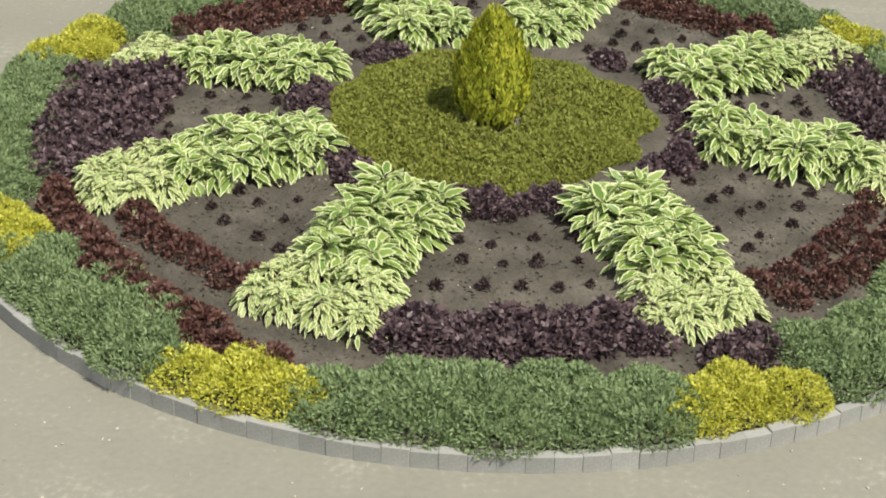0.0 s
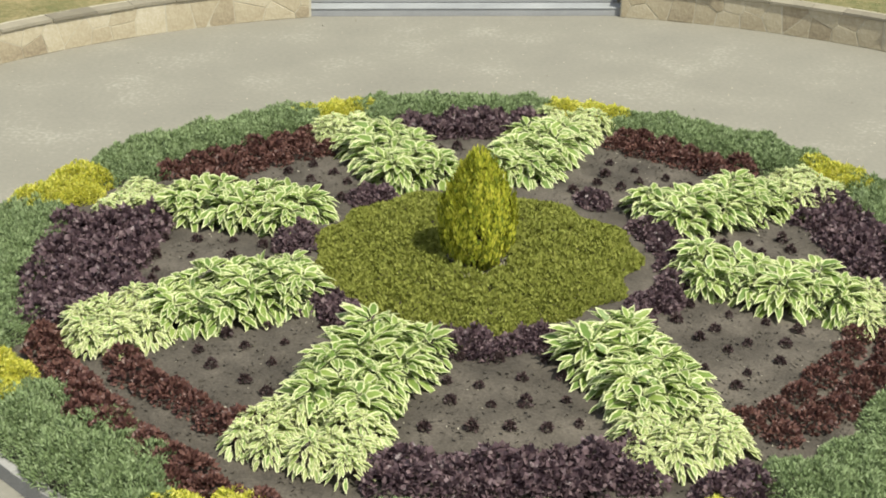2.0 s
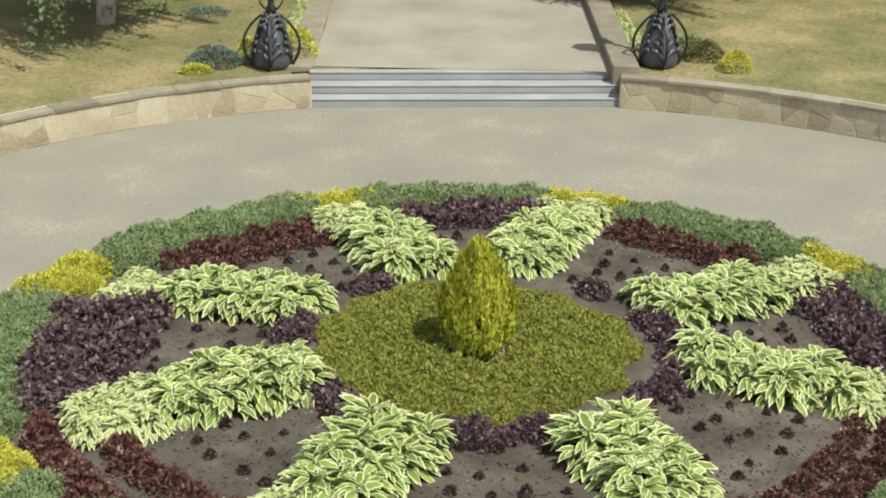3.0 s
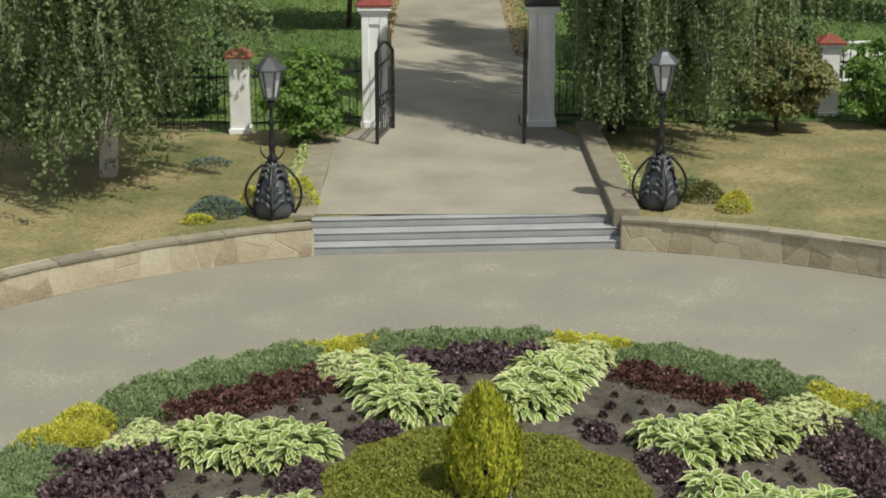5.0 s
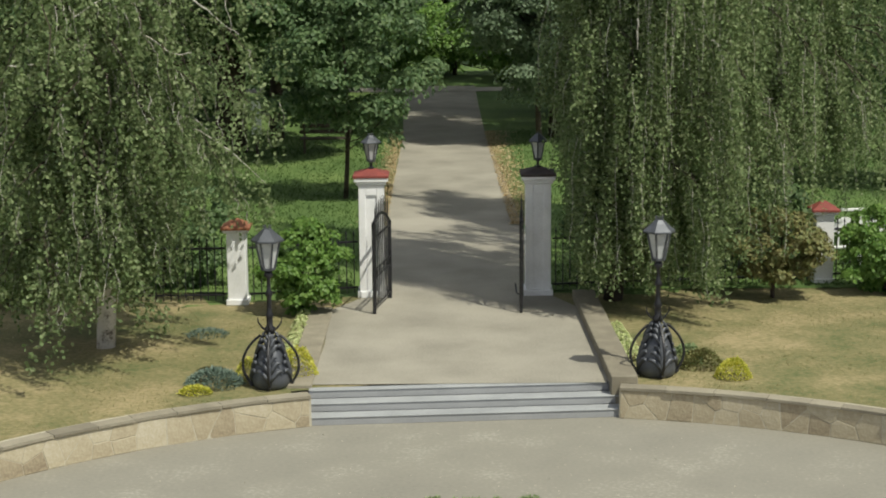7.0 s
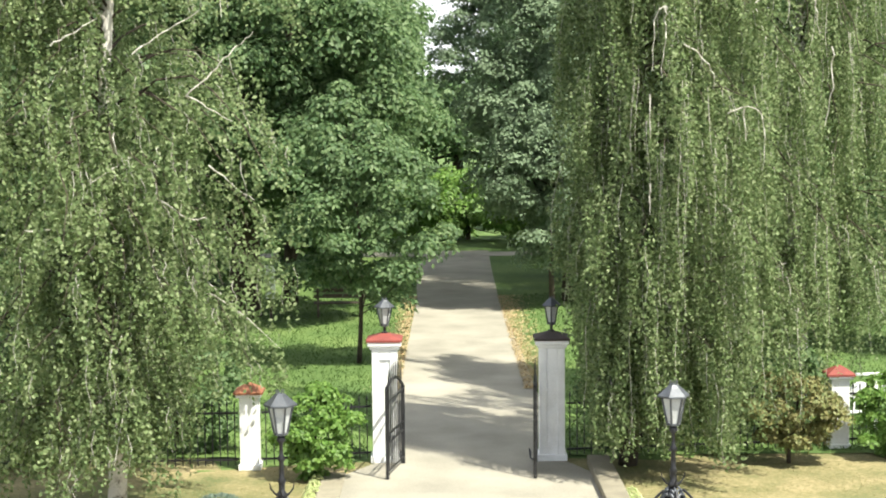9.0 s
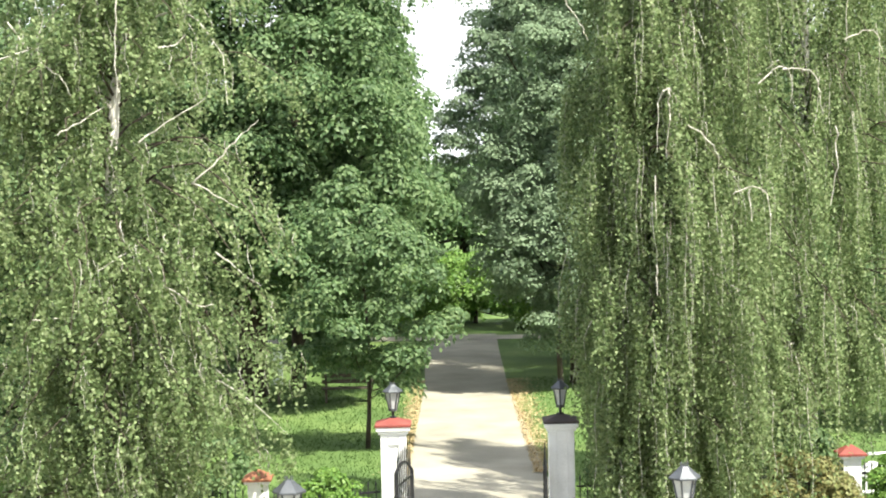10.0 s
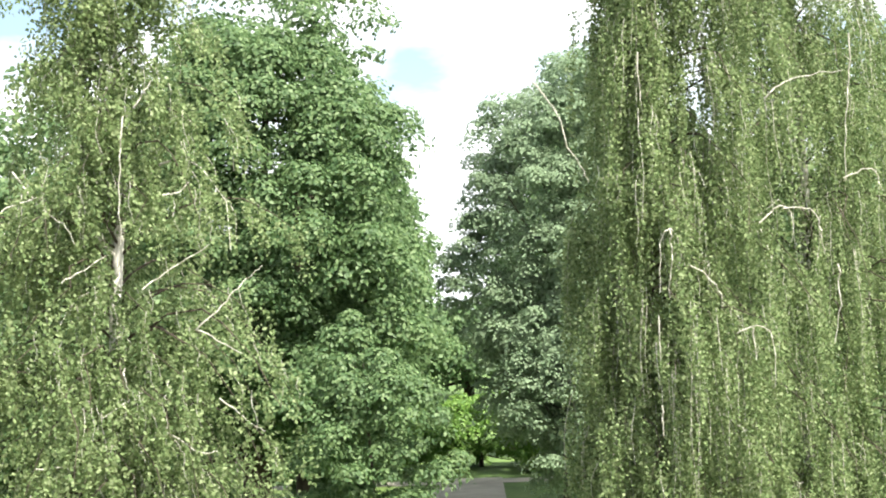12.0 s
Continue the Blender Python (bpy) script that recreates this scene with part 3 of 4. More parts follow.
# clipped egg-shaped golden thuja
thuja = thing("thuja", bed_at(0.25, -102), "egg-shaped golden thuja with dense upright sprays", "conifer")
bm = bmesh.new()
add_tube(bm, [(0, 0, -0.1), (0.01, 0, 0.4), (0, 0.01, 0.95)], [0.05, 0.035, 0.012], 8)
part("trunk", bm, M_BARK, thuja)
P, D, N = [], [], []
for k in range(760):
    h, a = rng.uniform(0, 1) ** 0.9, rng.uniform(0, 2 * np.pi)
    prof = float(np.interp(h, [0, 0.15, 0.35, 0.55, 0.75, 0.9, 1], [0.21, 0.33, 0.39, 0.35, 0.25, 0.13, 0.03]))
    out, side = np.array([math.cos(a), math.sin(a), 0]), np.array([-math.sin(a), math.cos(a), 0])
    axis = out * rng.uniform(0.0, 0.16) + [0, 0, 1.0] + side * rng.normal(0, 0.07)
    base = out * prof * rng.uniform(0.78, 0.98) + [0, 0, 1.0 * h]
    m = 22
    s = rng.uniform(0, 1, m)
    spread = 0.022 * (1 - 0.8 * s) * rng.normal(0, 1, m)
    P.append(base + np.outer(s * rng.uniform(0.10, 0.18), axis) + np.outer(spread, side) + rng.normal(0, 0.006, (m, 3)))
    D.append(axis + np.outer(np.sign(spread) * 0.3, side) + rng.normal(0, 0.15, (m, 3)))
    N.append(np.tile(out + [0, 0, 0.5], (m, 1)) + rng.normal(0, 0.25, (m, 3)))
P, D, N = np.concatenate(P), np.concatenate(D), np.concatenate(N)
n = len(P)
link_mesh("foliage", leaf_mesh("foliage", P, D, N, rng.uniform(0.045, 0.08, n), rng.uniform(0.014, 0.024, n)), M_THUJA, thuja)["kind"] = "stuff"


# hostas in eight radial strips
def hosta_leaf_sets(seed, pale):
    r = np.random.default_rng(seed)
    n = 74 if not pale else 150
    tier = r.uniform(0, 1, n) ** 0.8
    a = r.uniform(0, 2 * np.pi, n)
    rad = tier * (0.19 if not pale else 0.17)
    P = np.stack([rad * np.cos(a), rad * np.sin(a), (0.27 if not pale else 0.24) * (1 - 0.72 * tier ** 1.6) * r.uniform(0.85, 1.1, n)], 1)
    D = np.stack([np.cos(a), np.sin(a), 0.7 - 0.95 * tier + r.uniform(-0.2, 0.2, n)], 1) + 0.36 * rand_dirs(n, r)
    up = np.tile([0, 0, 1.0], (n, 1)) + 0.55 * rand_dirs(n, r)
    L = r.uniform(0.165, 0.255, n) if not pale else r.uniform(0.085, 0.135, n)
    return P, unit(D), up, L, L * (r.uniform(0.36, 0.46, n) if not pale else r.uniform(0.34, 0.46, n))


HOSTA_MESH = []
for s in range(5):
    P, D, U, L, W = hosta_leaf_sets(40 + s, False)
    HOSTA_MESH.append(with_material(broad_leaf_mesh("foliage", P, D, U, L, W, 0.4), M_HOSTA))
PALE_MESH = []
for s in range(3):
    P, D, U, L, W = hosta_leaf_sets(60 + s, True)
    PALE_MESH.append(with_material(broad_leaf_mesh("foliage", P, D, U, L, W, 0.45), M_HOSTA_PALE))

# leaves for the hostas whose leaves are parts of their own
LEAF_MESH = []
for s in range(6):
    L = 0.17 + 0.016 * s
    LEAF_MESH.append(with_material(broad_leaf_mesh("leaf", np.zeros((1, 3)), np.array([[1.0, 0, 0]]), np.array([[0, 0, 1.0]]), L, L * (0.37 + 0.035 * (s % 3)), 0.28 + 0.05 * (s % 4)), M_HOSTA))


def hosta(x, y, z, seed, pale, single_leaves, scale):
    label = "pale cream-edged small hosta clump" if pale else "green hosta clump with cream-white leaf margins"
    ob = thing("hosta", (x, y, z - 0.02), label, "hosta", "hostas in radial strips", turn=seed * 73 % 360)
    ob.scale = (scale, scale, scale)
    if single_leaves and not pale:
        P, D, U, L, W = hosta_leaf_sets(40 + seed % 5, False)
        for p, d, u in zip(P, D, U):
            leaf = new("leaf", LEAF_MESH[int(abs(p[0]) * 1e4 + seed) % 6])
            leaf.parent = ob
            X = Vector(d)
            Z = (Vector(u) - X * X.dot(Vector(u))).normalized()
            Y = Z.cross(X)
            m = Matrix((X, Y, Z)).transposed().to_4x4()
            m.translation = Vector(p)
            leaf.matrix_basis = m
    else:
        f = new("foliage", (PALE_MESH if pale else HOSTA_MESH)[seed % (3 if pale else 5)])
        f.parent = ob
        f["kind"] = "stuff"


# angle at the inner and outer end, inner and outer radius of the clumps, half width of the pale end
STRIPS = [(-112, -113.5, 2.1, 3.88, 0.46, True), (-60, -65, 2.08, 3.88, 0.38, True), (-156, -157, 1.90, 3.85, 0.30, False), (154, 159, 2.0, 4.0, 0.26, False),
          (-9, -14, 2.12, 4.2, 0.30, False), (28, 31, 2.14, 4.3, 0.26, False), (108, 112.5, 2.1, 4.2, 0.27, False), (79, 74.5, 2.2, 4.35, 0.25, False)]
r = random.Random(5)
seed = 0
for a0, a1, r0, r1, pale_width, single in STRIPS:
    for i in range(9):
        f = i / 8
        rad, ang = r0 + (r1 - r0) * f, a0 + (a1 - a0) * f
        pale = i >= 6
        for j in (-1, -0.4, 0.4, 1) if pale else (-1, 0, 1):
            off = j * (pale_width if pale else 0.22 + 0.03 * math.sin(2.6 * f + a0)) + r.uniform(-0.05, 0.05)
            x = CX + rad * math.cos(radians(ang)) - off * math.sin(radians(ang)) + r.uniform(-0.04, 0.04)
            y = CY + rad * math.sin(radians(ang)) + off * math.cos(radians(ang)) + r.uniform(-0.04, 0.04)
            seed += 1
            hosta(x, y, float(mound(x, y)), seed, pale, single and (j == 0 or i < 2), r.uniform(0.85, 1.1) * (0.95 if pale else 1.0))


# ---------------------------------------------------------------- gate, pillars, fence


def gate_pillar(at, label, cap_material, lantern_turn):
    """White plastered pillar with sunk panel, moulded neck, cap and lantern."""
    p = thing("gate_pillar", at, label, "pillar", "gate pillars")
    bm = bmesh.new()
    add_box(bm, (0.54, 0.54, 0.12), (0, 0, 0.06), 0, 0.008)
    add_box(bm, (0.46, 0.44, 2.0), (0, 0.0, 1.1), 0, 0.006)
    for sx in (-1, 1):
        add_box(bm, (0.13, 0.03, 1.98), (sx * 0.165, -0.2355, 1.1), 0, 0.006)
    add_box(bm, (0.19, 0.03, 0.18), (0, -0.2355, 2.0), 0, 0.004)
    part("shaft", bm, M_PLASTER, p)
    bm = bmesh.new()
    add_box(bm, (0.54, 0.54, 0.06), (0, 0, 2.125), 0, 0.012)
    add_box(bm, (0.62, 0.62, 0.08), (0, 0, 2.195), 0, 0.015)
    part("cornice", bm, M_PLASTER, p)
    bm = bmesh.new()
    add_lathe(bm, [(0.46, 2.236), (0.46, 2.275), (0.13, 2.36), (0.09, 2.37)], 4, math.pi / 4)
    part("cap", bm, cap_material, p, "painted pyramid cap")
    bm = bmesh.new()
    add_lathe(bm, [(0.06, 2.36), (0.06, 2.39), (0.025, 2.41), (0.025, 2.48), (0.09, 2.50), (0.08, 2.51)], 6)
    part("stem", bm, M_IRON, p)
    lantern_parts(p, 2.52, 0.8, lantern_turn)
    return p


def lantern_parts(parent, z, s, turn=0.0):
    """Six-sided tapered lantern: iron frame and hat, with frosted panes under it."""
    bm = bmesh.new()
    add_lathe(bm, [(0.03, -0.03), (0.10 * s, -0.01), (0.105 * s, 0.02), (0.088 * s, 0.025)], 6)
    for k in range(6):
        a = 2 * math.pi * k / 6
        c, sn = math.cos(a), math.sin(a)
        add_tube(bm, [(0.09 * s * c, 0.09 * s * sn, 0), (0.172 * s * c, 0.172 * s * sn, 0.41 * s)], 0.017 * s, 4)
    add_lathe(bm, [(0.172 * s, 0.39 * s), (0.235 * s, 0.40 * s), (0.235 * s, 0.425 * s), (0.11 * s, 0.53 * s), (0.065 * s, 0.575 * s), (0.03 * s, 0.585 * s)], 6)
    for k in range(6):
        a = 2 * math.pi * k / 6
        add_tube(bm, [(0.05 * s * math.cos(a), 0.05 * s * math.sin(a), 0.57 * s), (0.055 * s * math.cos(a), 0.055 * s * math.sin(a), 0.63 * s)], 0.009 * s, 4)
    lan = part("lantern", bm, M_IRON_BLUE, parent, "dark iron lantern with six-sided hat")
    lan.matrix_basis = pose(0, 0, z, 0, 0, turn)
    for k in range(6):
        a, b = 2 * math.pi * k / 6, 2 * math.pi * (k + 1) / 6
        bm = bmesh.new()
        vs = [bm.verts.new((rr * math.cos(t), rr * math.sin(t), zz)) for rr0, zz in ((0.083 * s, 0.022), (0.164 * s, 0.395 * s)) for t in (a, b) for rr in (rr0, rr0 - 0.006)]
        for q in ((0, 2, 6, 4), (1, 5, 7, 3), (0, 4, 5, 1), (2, 3, 7, 6), (0, 1, 3, 2), (4, 6, 7, 5)):
            bm.faces.new([vs[i] for i in q])
        part("pane", bm, M_GLASS, lan, "frosted pale glass pane")


gate_pillar((-1.35, 31.8, TOP), "tall white plastered gate pillar with red cap and lantern", M_RED_CAP, 10)
gate_pillar((1.71, 31.85, TOP), "tall white plastered gate pillar with dark cap under birch", M_DARK_CAP, 25)


def fence_pillar(at, label, cap_material):
    p = thing("fence_pillar", at, label, "pillar", "fence pillars")
    bm = bmesh.new()
    add_box(bm, (0.40, 0.40, 0.10), (0, 0, 0.05), 0, 0.006)
    add_box(bm, (0.34, 0.34, 1.3), (0, 0, 0.7), 0, 0.008)
    add_box(bm, (0.46, 0.46, 0.06), (0, 0, 1.36), 0, 0.012)
    part("shaft", bm, M_PLASTER, p)
    bm = bmesh.new()
    add_lathe(bm, [(0.37, 1.392), (0.37, 1.43), (0.05, 1.57)], 4, math.pi / 4)
    part("cap", bm, cap_material, p, "low pyramid cap")


fence_pillar((-3.78, 31.2, TOP), "white fence pillar with terracotta cap among shrubs", M_TERRA)
fence_pillar((7.15, 32.6, TOP), "white fence pillar with red cap beside bushes", M_RED_CAP)
fence_pillar((-9.6, 31.0, TOP), "white fence pillar with terracotta cap behind birch", M_TERRA)

BAR = bpy.data.meshes.new("bar")
bm = bmesh.new()
add_lathe(bm, [(0.011, 0.05), (0.011, 1.13), (0.02, 1.16), (0.001, 1.25)], 5)
bm.to_mesh(BAR)
bm.free()
BAR.materials.append(M_IRON)


def iron_fence(x0, y0, x1, y1):
    ln, turn = math.hypot(x1 - x0, y1 - y0), math.degrees(math.atan2(y1 - y0, x1 - x0))
    f = thing("iron_fence", (x0, y0, TOP), "black iron railing with pointed bars", "fence", "iron fences", turn)
    for z in (0.16, 1.02):
        part("rail", box((ln, 0.03, 0.035), (ln / 2, 0, z)), M_IRON, f)
    n = int(ln / 0.135)
    for i in range(n):
        ob = new("bar", BAR)
        ob.parent = f
        ob.matrix_basis = pose((i + 0.5) * ln / n, 0, 0)


iron_fence(-3.57, 31.22, -1.62, 31.75)
iron_fence(-9.4, 31.0, -3.99, 31.2)
iron_fence(1.98, 31.9, 6.94, 32.55)
iron_fence(7.36, 32.63, 13.0, 33.4)


def gate_leaf(x0, y0, x1, y1, label):
    """One wing of the gate, hinged at the first point: frame, arched top, bars, spikes, scrolls."""
    ln, turn = math.hypot(x1 - x0, y1 - y0), math.degrees(math.atan2(y1 - y0, x1 - x0))
    g = thing("iron_gate", (x0, y0, TOP + 0.01), label, "gate", "gate wings", turn)
    bm = bmesh.new()
    add_tube(bm, [(0, 0, 0), (0, 0, 1.45)], 0.034, 6)
    add_tube(bm, [(ln, 0, 0), (ln, 0, 1.62)], 0.032, 6)
    arch = [(ln * k / 10, 0, 1.45 + 0.17 * k / 10 + 0.17 * math.sin(math.pi * k / 10)) for k in range(11)]
    add_tube(bm, arch, 0.028, 6)
    for z in (0.12, 0.62, 0.78, 1.36):
        add_tube(bm, [(0, 0, z), (ln, 0, z)], 0.017, 6)
    part("gate_frame", bm, M_IRON, g)
    for k in range(1, 9):
        bm = bmesh.new()
        x = ln * k / 9
        add_tube(bm, [(x, 0, 0.1), (x, 0, 1.74 + 0.15 * math.sin(math.pi * k / 9)), (x, 0, 1.86 + 0.15 * math.sin(math.pi * k / 9))], [0.013, 0.013, 0.003], 5)
        part("bar", bm, M_IRON, g)
    for k in range(4):
        bm = bmesh.new()
        x = ln * (k + 0.5) / 4
        ring = [(x + 0.06 * math.cos(2 * math.pi * i / 10), 0, 0.70 + 0.06 * math.sin(2 * math.pi * i / 10)) for i in range(11)]
        add_tube(bm, ring, 0.008, 4)
        part("scroll", bm, M_IRON, g)
    bm = bmesh.new()
    add_tube(bm, [(0.05, -0.01, 0.02), (-0.1, -0.1, 0.05), (-0.25, -0.12, 0.18), (-0.3, -0.1, 0.1), (-0.22, -0.1, 0.04)], 0.014, 5)
    part("stay", bm, M_IRON, g)


gate_leaf(-1.02, 31.5, -1.26, 30.2, "open black iron gate wing with arched spiked top")
gate_leaf(1.40, 31.55, 1.33, 30.2, "open black iron gate wing seen edge-on")


# ---------------------------------------------------------------- ornate lamps
FOOT = [(0.23, 0.0), (0.27, 0.035), (0.285, 0.12), (0.272, 0.24), (0.235, 0.36), (0.20, 0.48), (0.165, 0.58), (0.10, 0.64), (0.075, 0.74), (0.045, 0.86)]
CONE_Z, CONE_R = (0.0, 0.12, 0.25, 0.45, 0.65, 0.78, 0.86), (0.27, 0.285, 0.265, 0.215, 0.16, 0.105, 0.06)


def acanthus(angle):
    """One cast leaf: a stout rib up the foot with paired lobes that fan out and curl."""
    bm = bmesh.new()

    def at(z, turn, lift=0.0):
        rad = float(np.interp(z, CONE_Z, CONE_R)) + lift
        return Vector((math.cos(angle + turn) * rad, math.sin(angle + turn) * rad, z))

    add_tube(bm, [at(0.08, 0, 0.0), at(0.2, 0, 0.012), at(0.35, 0, 0.014), at(0.52, 0, 0.014), at(0.68, 0, 0.012), at(0.80, 0, 0.012), at(0.87, 0, 0.0)], [0.03, 0.036, 0.034, 0.03, 0.026, 0.02, 0.012], 8)
    for z, rise, spread, thick in ((0.14, 0.16, 0.66, 0.034), (0.25, 0.17, 0.60, 0.034), (0.36, 0.15, 0.42, 0.026), (0.50, 0.17, 0.72, 0.032), (0.60, 0.16, 0.62, 0.026), (0.70, 0.12, 0.55, 0.018)):
        for side in (-1, 1):
            add_tube(bm, [at(z, 0.04 * side, 0.008), at(z + rise * 0.5, 0.30 * spread * side, 0.018), at(z + rise * 0.92, 0.68 * spread * side, 0.022), at(z + rise, 0.95 * spread * side, 0.034), at(z + rise * 0.82, 1.12 * spread * side, 0.042)], [thick * 0.7, thick, thick * 1.1, thick * 0.8, thick * 0.3], 7)
    return bm


def park_lamp(at, turn, label):
    p = thing("park_lamp", at, label, "street lamp", "lamps beside the steps", turn)
    bm = bmesh.new()
    add_lathe(bm, FOOT, 18)
    part("foot", bm, M_IRON_BLUE, p, "bulbous blue-grey iron foot", True)
    for k in range(4):
        part("acanthus_leaf", acanthus(math.pi / 2 * k), M_IRON_BLUE, p, smooth=True)
    for k in range(4):
        a = math.pi / 2 * k
        c, s = math.cos(a), math.sin(a)
        bm = bmesh.new()
        pts = []
        for i in range(15):
            t = i / 14
            rad = 0.07 + 0.35 * math.sin(math.pi * (0.04 + 0.80 * t)) ** 0.75
            pts.append((c * rad, s * rad, 0.80 - 0.78 * t))
        pts += [(c * 0.30, s * 0.30, 0.03), (c * 0.33, s * 0.33, 0.07)]
        add_tube(bm, pts, 0.021, 6)
        part("cage_hoop", bm, M_IRON, p)
    for k in range(4):
        a = math.pi / 2 * k
        c, s = math.cos(a), math.sin(a)
        bm = bmesh.new()
        add_tube(bm, [(c * 0.04, s * 0.04, 0.86), (c * 0.11, s * 0.11, 0.91), (c * 0.17, s * 0.17, 0.99), (c * 0.18, s * 0.18, 1.07)], [0.018, 0.016, 0.012, 0.006], 5)
        part("horn", bm, M_IRON, p)
    bm = bmesh.new()
    add_lathe(bm, [(0.06, 0.83), (0.08, 0.86), (0.08, 0.91), (0.045, 0.95), (0.05, 1.06), (0.065, 1.10), (0.04, 1.15), (0.034, 1.38), (0.055, 1.41), (0.055, 1.45), (0.03, 1.49), (0.027, 1.66), (0.07, 1.71), (0.05, 1.77)], 12)
    part("stem", bm, M_IRON, p, smooth=True)
    lantern_parts(p, 1.80, 1.06)


park_lamp((-2.63, 25.45, TOP), 0, "ornate black iron park lamp with acanthus foot and lantern")
park_lamp((3.22, 25.95, TOP), 8, "ornate black iron park lamp with acanthus foot and lantern")


# ---------------------------------------------------------------- trees
def limb_path(start, azimuth, reach, rise, fall, r, n=7):
    pts = []
    c, s = math.cos(azimuth), math.sin(azimuth)
    for i in range(n):
        t = i / (n - 1)
        w = 0.10 * reach * math.sin(t * 3 + r.uniform(0, 6)) * t
        pts.append(Vector((start[0] + c * reach * t - s * w, start[1] + s * reach * t + c * w, start[2] + rise * math.sin(min(1, t * 1.3) * math.pi / 2) - fall * t ** 2.5)))
    return pts


def weeping_birch(name, at, height, profile, n_limbs, bundles, length, seed, label, leaf=0.06, gap=0.055, sway=0.0, low=0.6, lean=(0, 0), shy=0.0, front=0.65, bark=None, bundle=5, loose=0.16, pale=(), hem=None, wild=0.5, bias=1.45):
    """Trunk, arching limbs, and bundles of leafy strands that hang from them. shy: how much shorter the limbs over the lane are."""
    r, g = random.Random(seed), np.random.default_rng(seed)
    tree = thing(name, at, label, "tree")
    n = 12
    spine = [Vector((lean[0] * (i / n) ** 1.3 + 0.10 * math.sin(i * 1.1 + seed), lean[1] * (i / n) + 0.10 * math.cos(i * 0.9 + seed), height * 0.97 * i / n - (0.15 if i == 0 else 0))) for i in range(n + 1)]
    bm = bmesh.new()
    add_tube(bm, spine, [0.135 * (1 - i / n) ** 0.8 * height / 13 + 0.012 for i in range(n + 1)], 9)
    part("trunk", bm, bark or M_BIRCH, tree, "white and dark birch bark", True)
    P, D, T = [], [], []
    for k in range(n_limbs):
        u = ((k + r.random()) / n_limbs) ** bias
        h = low + 1.2 + (height - low - 1.6) * u
        az = r.uniform(-2.75, -0.4) if r.random() < front else r.uniform(0, 2 * math.pi)
        f = h / height * n
        base = spine[int(f)].lerp(spine[min(n, int(f) + 1)], f % 1)
        reach = profile(h) * r.uniform(0.45, 1.12) * (1 - shy * max(0, -math.cos(az))) * (1 - 0.45 * shy * max(0, -math.sin(az)))
        pts = limb_path(base, az, reach, reach * r.uniform(0.25, 0.6), reach * r.uniform(0.3, 0.9), r)
        if hem and pts[-1].z < hem(pts[-1].x) + 0.3:
            continue
        bm = bmesh.new()
        thick = 0.014 + 0.014 * reach / 3
        add_tube(bm, pts, [thick * (1 - 0.85 * i / 6) for i in range(7)], 5)
        part("limb", bm, M_TWIG if k % 9 == 0 else M_BARK, tree)
        for j in range(bundles):
            q = 6 * (0.12 + 0.88 * r.random() ** 0.75)
            hang = length * r.uniform(0.2, 1.25)
            knot = pts[int(q)].lerp(pts[min(6, int(q) + 1)], q % 1) + Vector((r.gauss(0, loose), r.gauss(0, loose), r.uniform(-0.05, 0.1)))
            bottom = hem(knot.x) if hem else 0.0
            if knot.z < bottom + 0.15:
                continue
            for b in range(r.randint(2, 2 * bundle - 2)):
                top = knot + Vector((r.gauss(0, 0.06), r.gauss(0, 0.06), r.uniform(-0.15, 0.1)))
                ln = hang * r.uniform(0.6, 1.1)
                ln = min(ln, max(0.25, top.z - max(low * r.uniform(0.7, 1.6), bottom)))
                m = max(4, int(ln / gap))
                s = np.linspace(0, 1, m) + g.uniform(-0.5, 0.5, m) / m
                drift = np.array([math.cos(az), math.sin(az), 0]) * r.uniform(0.0, 0.3) * min(1, ln)
                line = np.array(top) + np.outer(np.sqrt(np.clip(s, 0, 1)), drift) + np.outer(s, [0, 0, -ln])
                line[:, 0] += 0.03 * np.sin(s * 7 + j) + sway * s * ln
                if r.random() < 0.09:
                    q = np.array(top) + np.outer(np.sqrt(np.linspace(0, 1, 6)), drift) + np.outer(np.linspace(0, 1, 6), [0, 0, -ln])
                    q[:, 0] += 0.03 * np.sin(np.linspace(0, 1, 6) * 7 + j) + sway * np.linspace(0, 1, 6) * ln
                    T.append(q)
                P.append(line + g.normal(0, 0.028, (m, 3)))
                D.append(np.tile([0, 0, -0.6], (m, 1)) + g.normal(0, wild, (m, 3)))
    P, D = np.concatenate(P), unit(np.concatenate(D))
    k = len(P)
    crown = link_mesh("crown", leaf_mesh("crown", P, D, rand_dirs(k, g), leaf * g.uniform(0.7, 1.3, k), leaf * 0.75 * g.uniform(0.7, 1.2, k)), M_BIRCH_LEAF, tree, "hanging strands of small green leaves")
    crown["kind"] = "stuff"
    T = np.array(T)
    half = np.linspace(0.007, 0.0025, 6)[None, :, None] * np.array([1.0, 0, 0])
    back = np.array([0, 0.006, 0])
    V = np.stack([T - half, T + half, T + back], 2)
    base = (np.arange(len(T)) * 18)[:, None, None]
    quads = np.array([[[i * 3 + a, i * 3 + b, i * 3 + 3 + b, i * 3 + 3 + a] for a, b in ((0, 1), (1, 2), (2, 0))] for i in range(5)]).reshape(1, 15, 4)
    twigs = link_mesh("twig_mass", raw_mesh("twig_mass", V.reshape(-1, 3), (base + quads).reshape(-1, 4)), M_TWIG, tree, "thin pale hanging twigs")
    twigs["kind"] = "stuff"
    for line in pale:
        bm = bmesh.new()
        pts = smooth_line([Vector((x - 0.17 - at[0], -pale_depth(at[1], i), z)) for i, (x, z) in enumerate(line)], r)
        add_tube(bm, pts, [0.014 - 0.009 * i / len(pts) for i in range(len(pts))], 5)
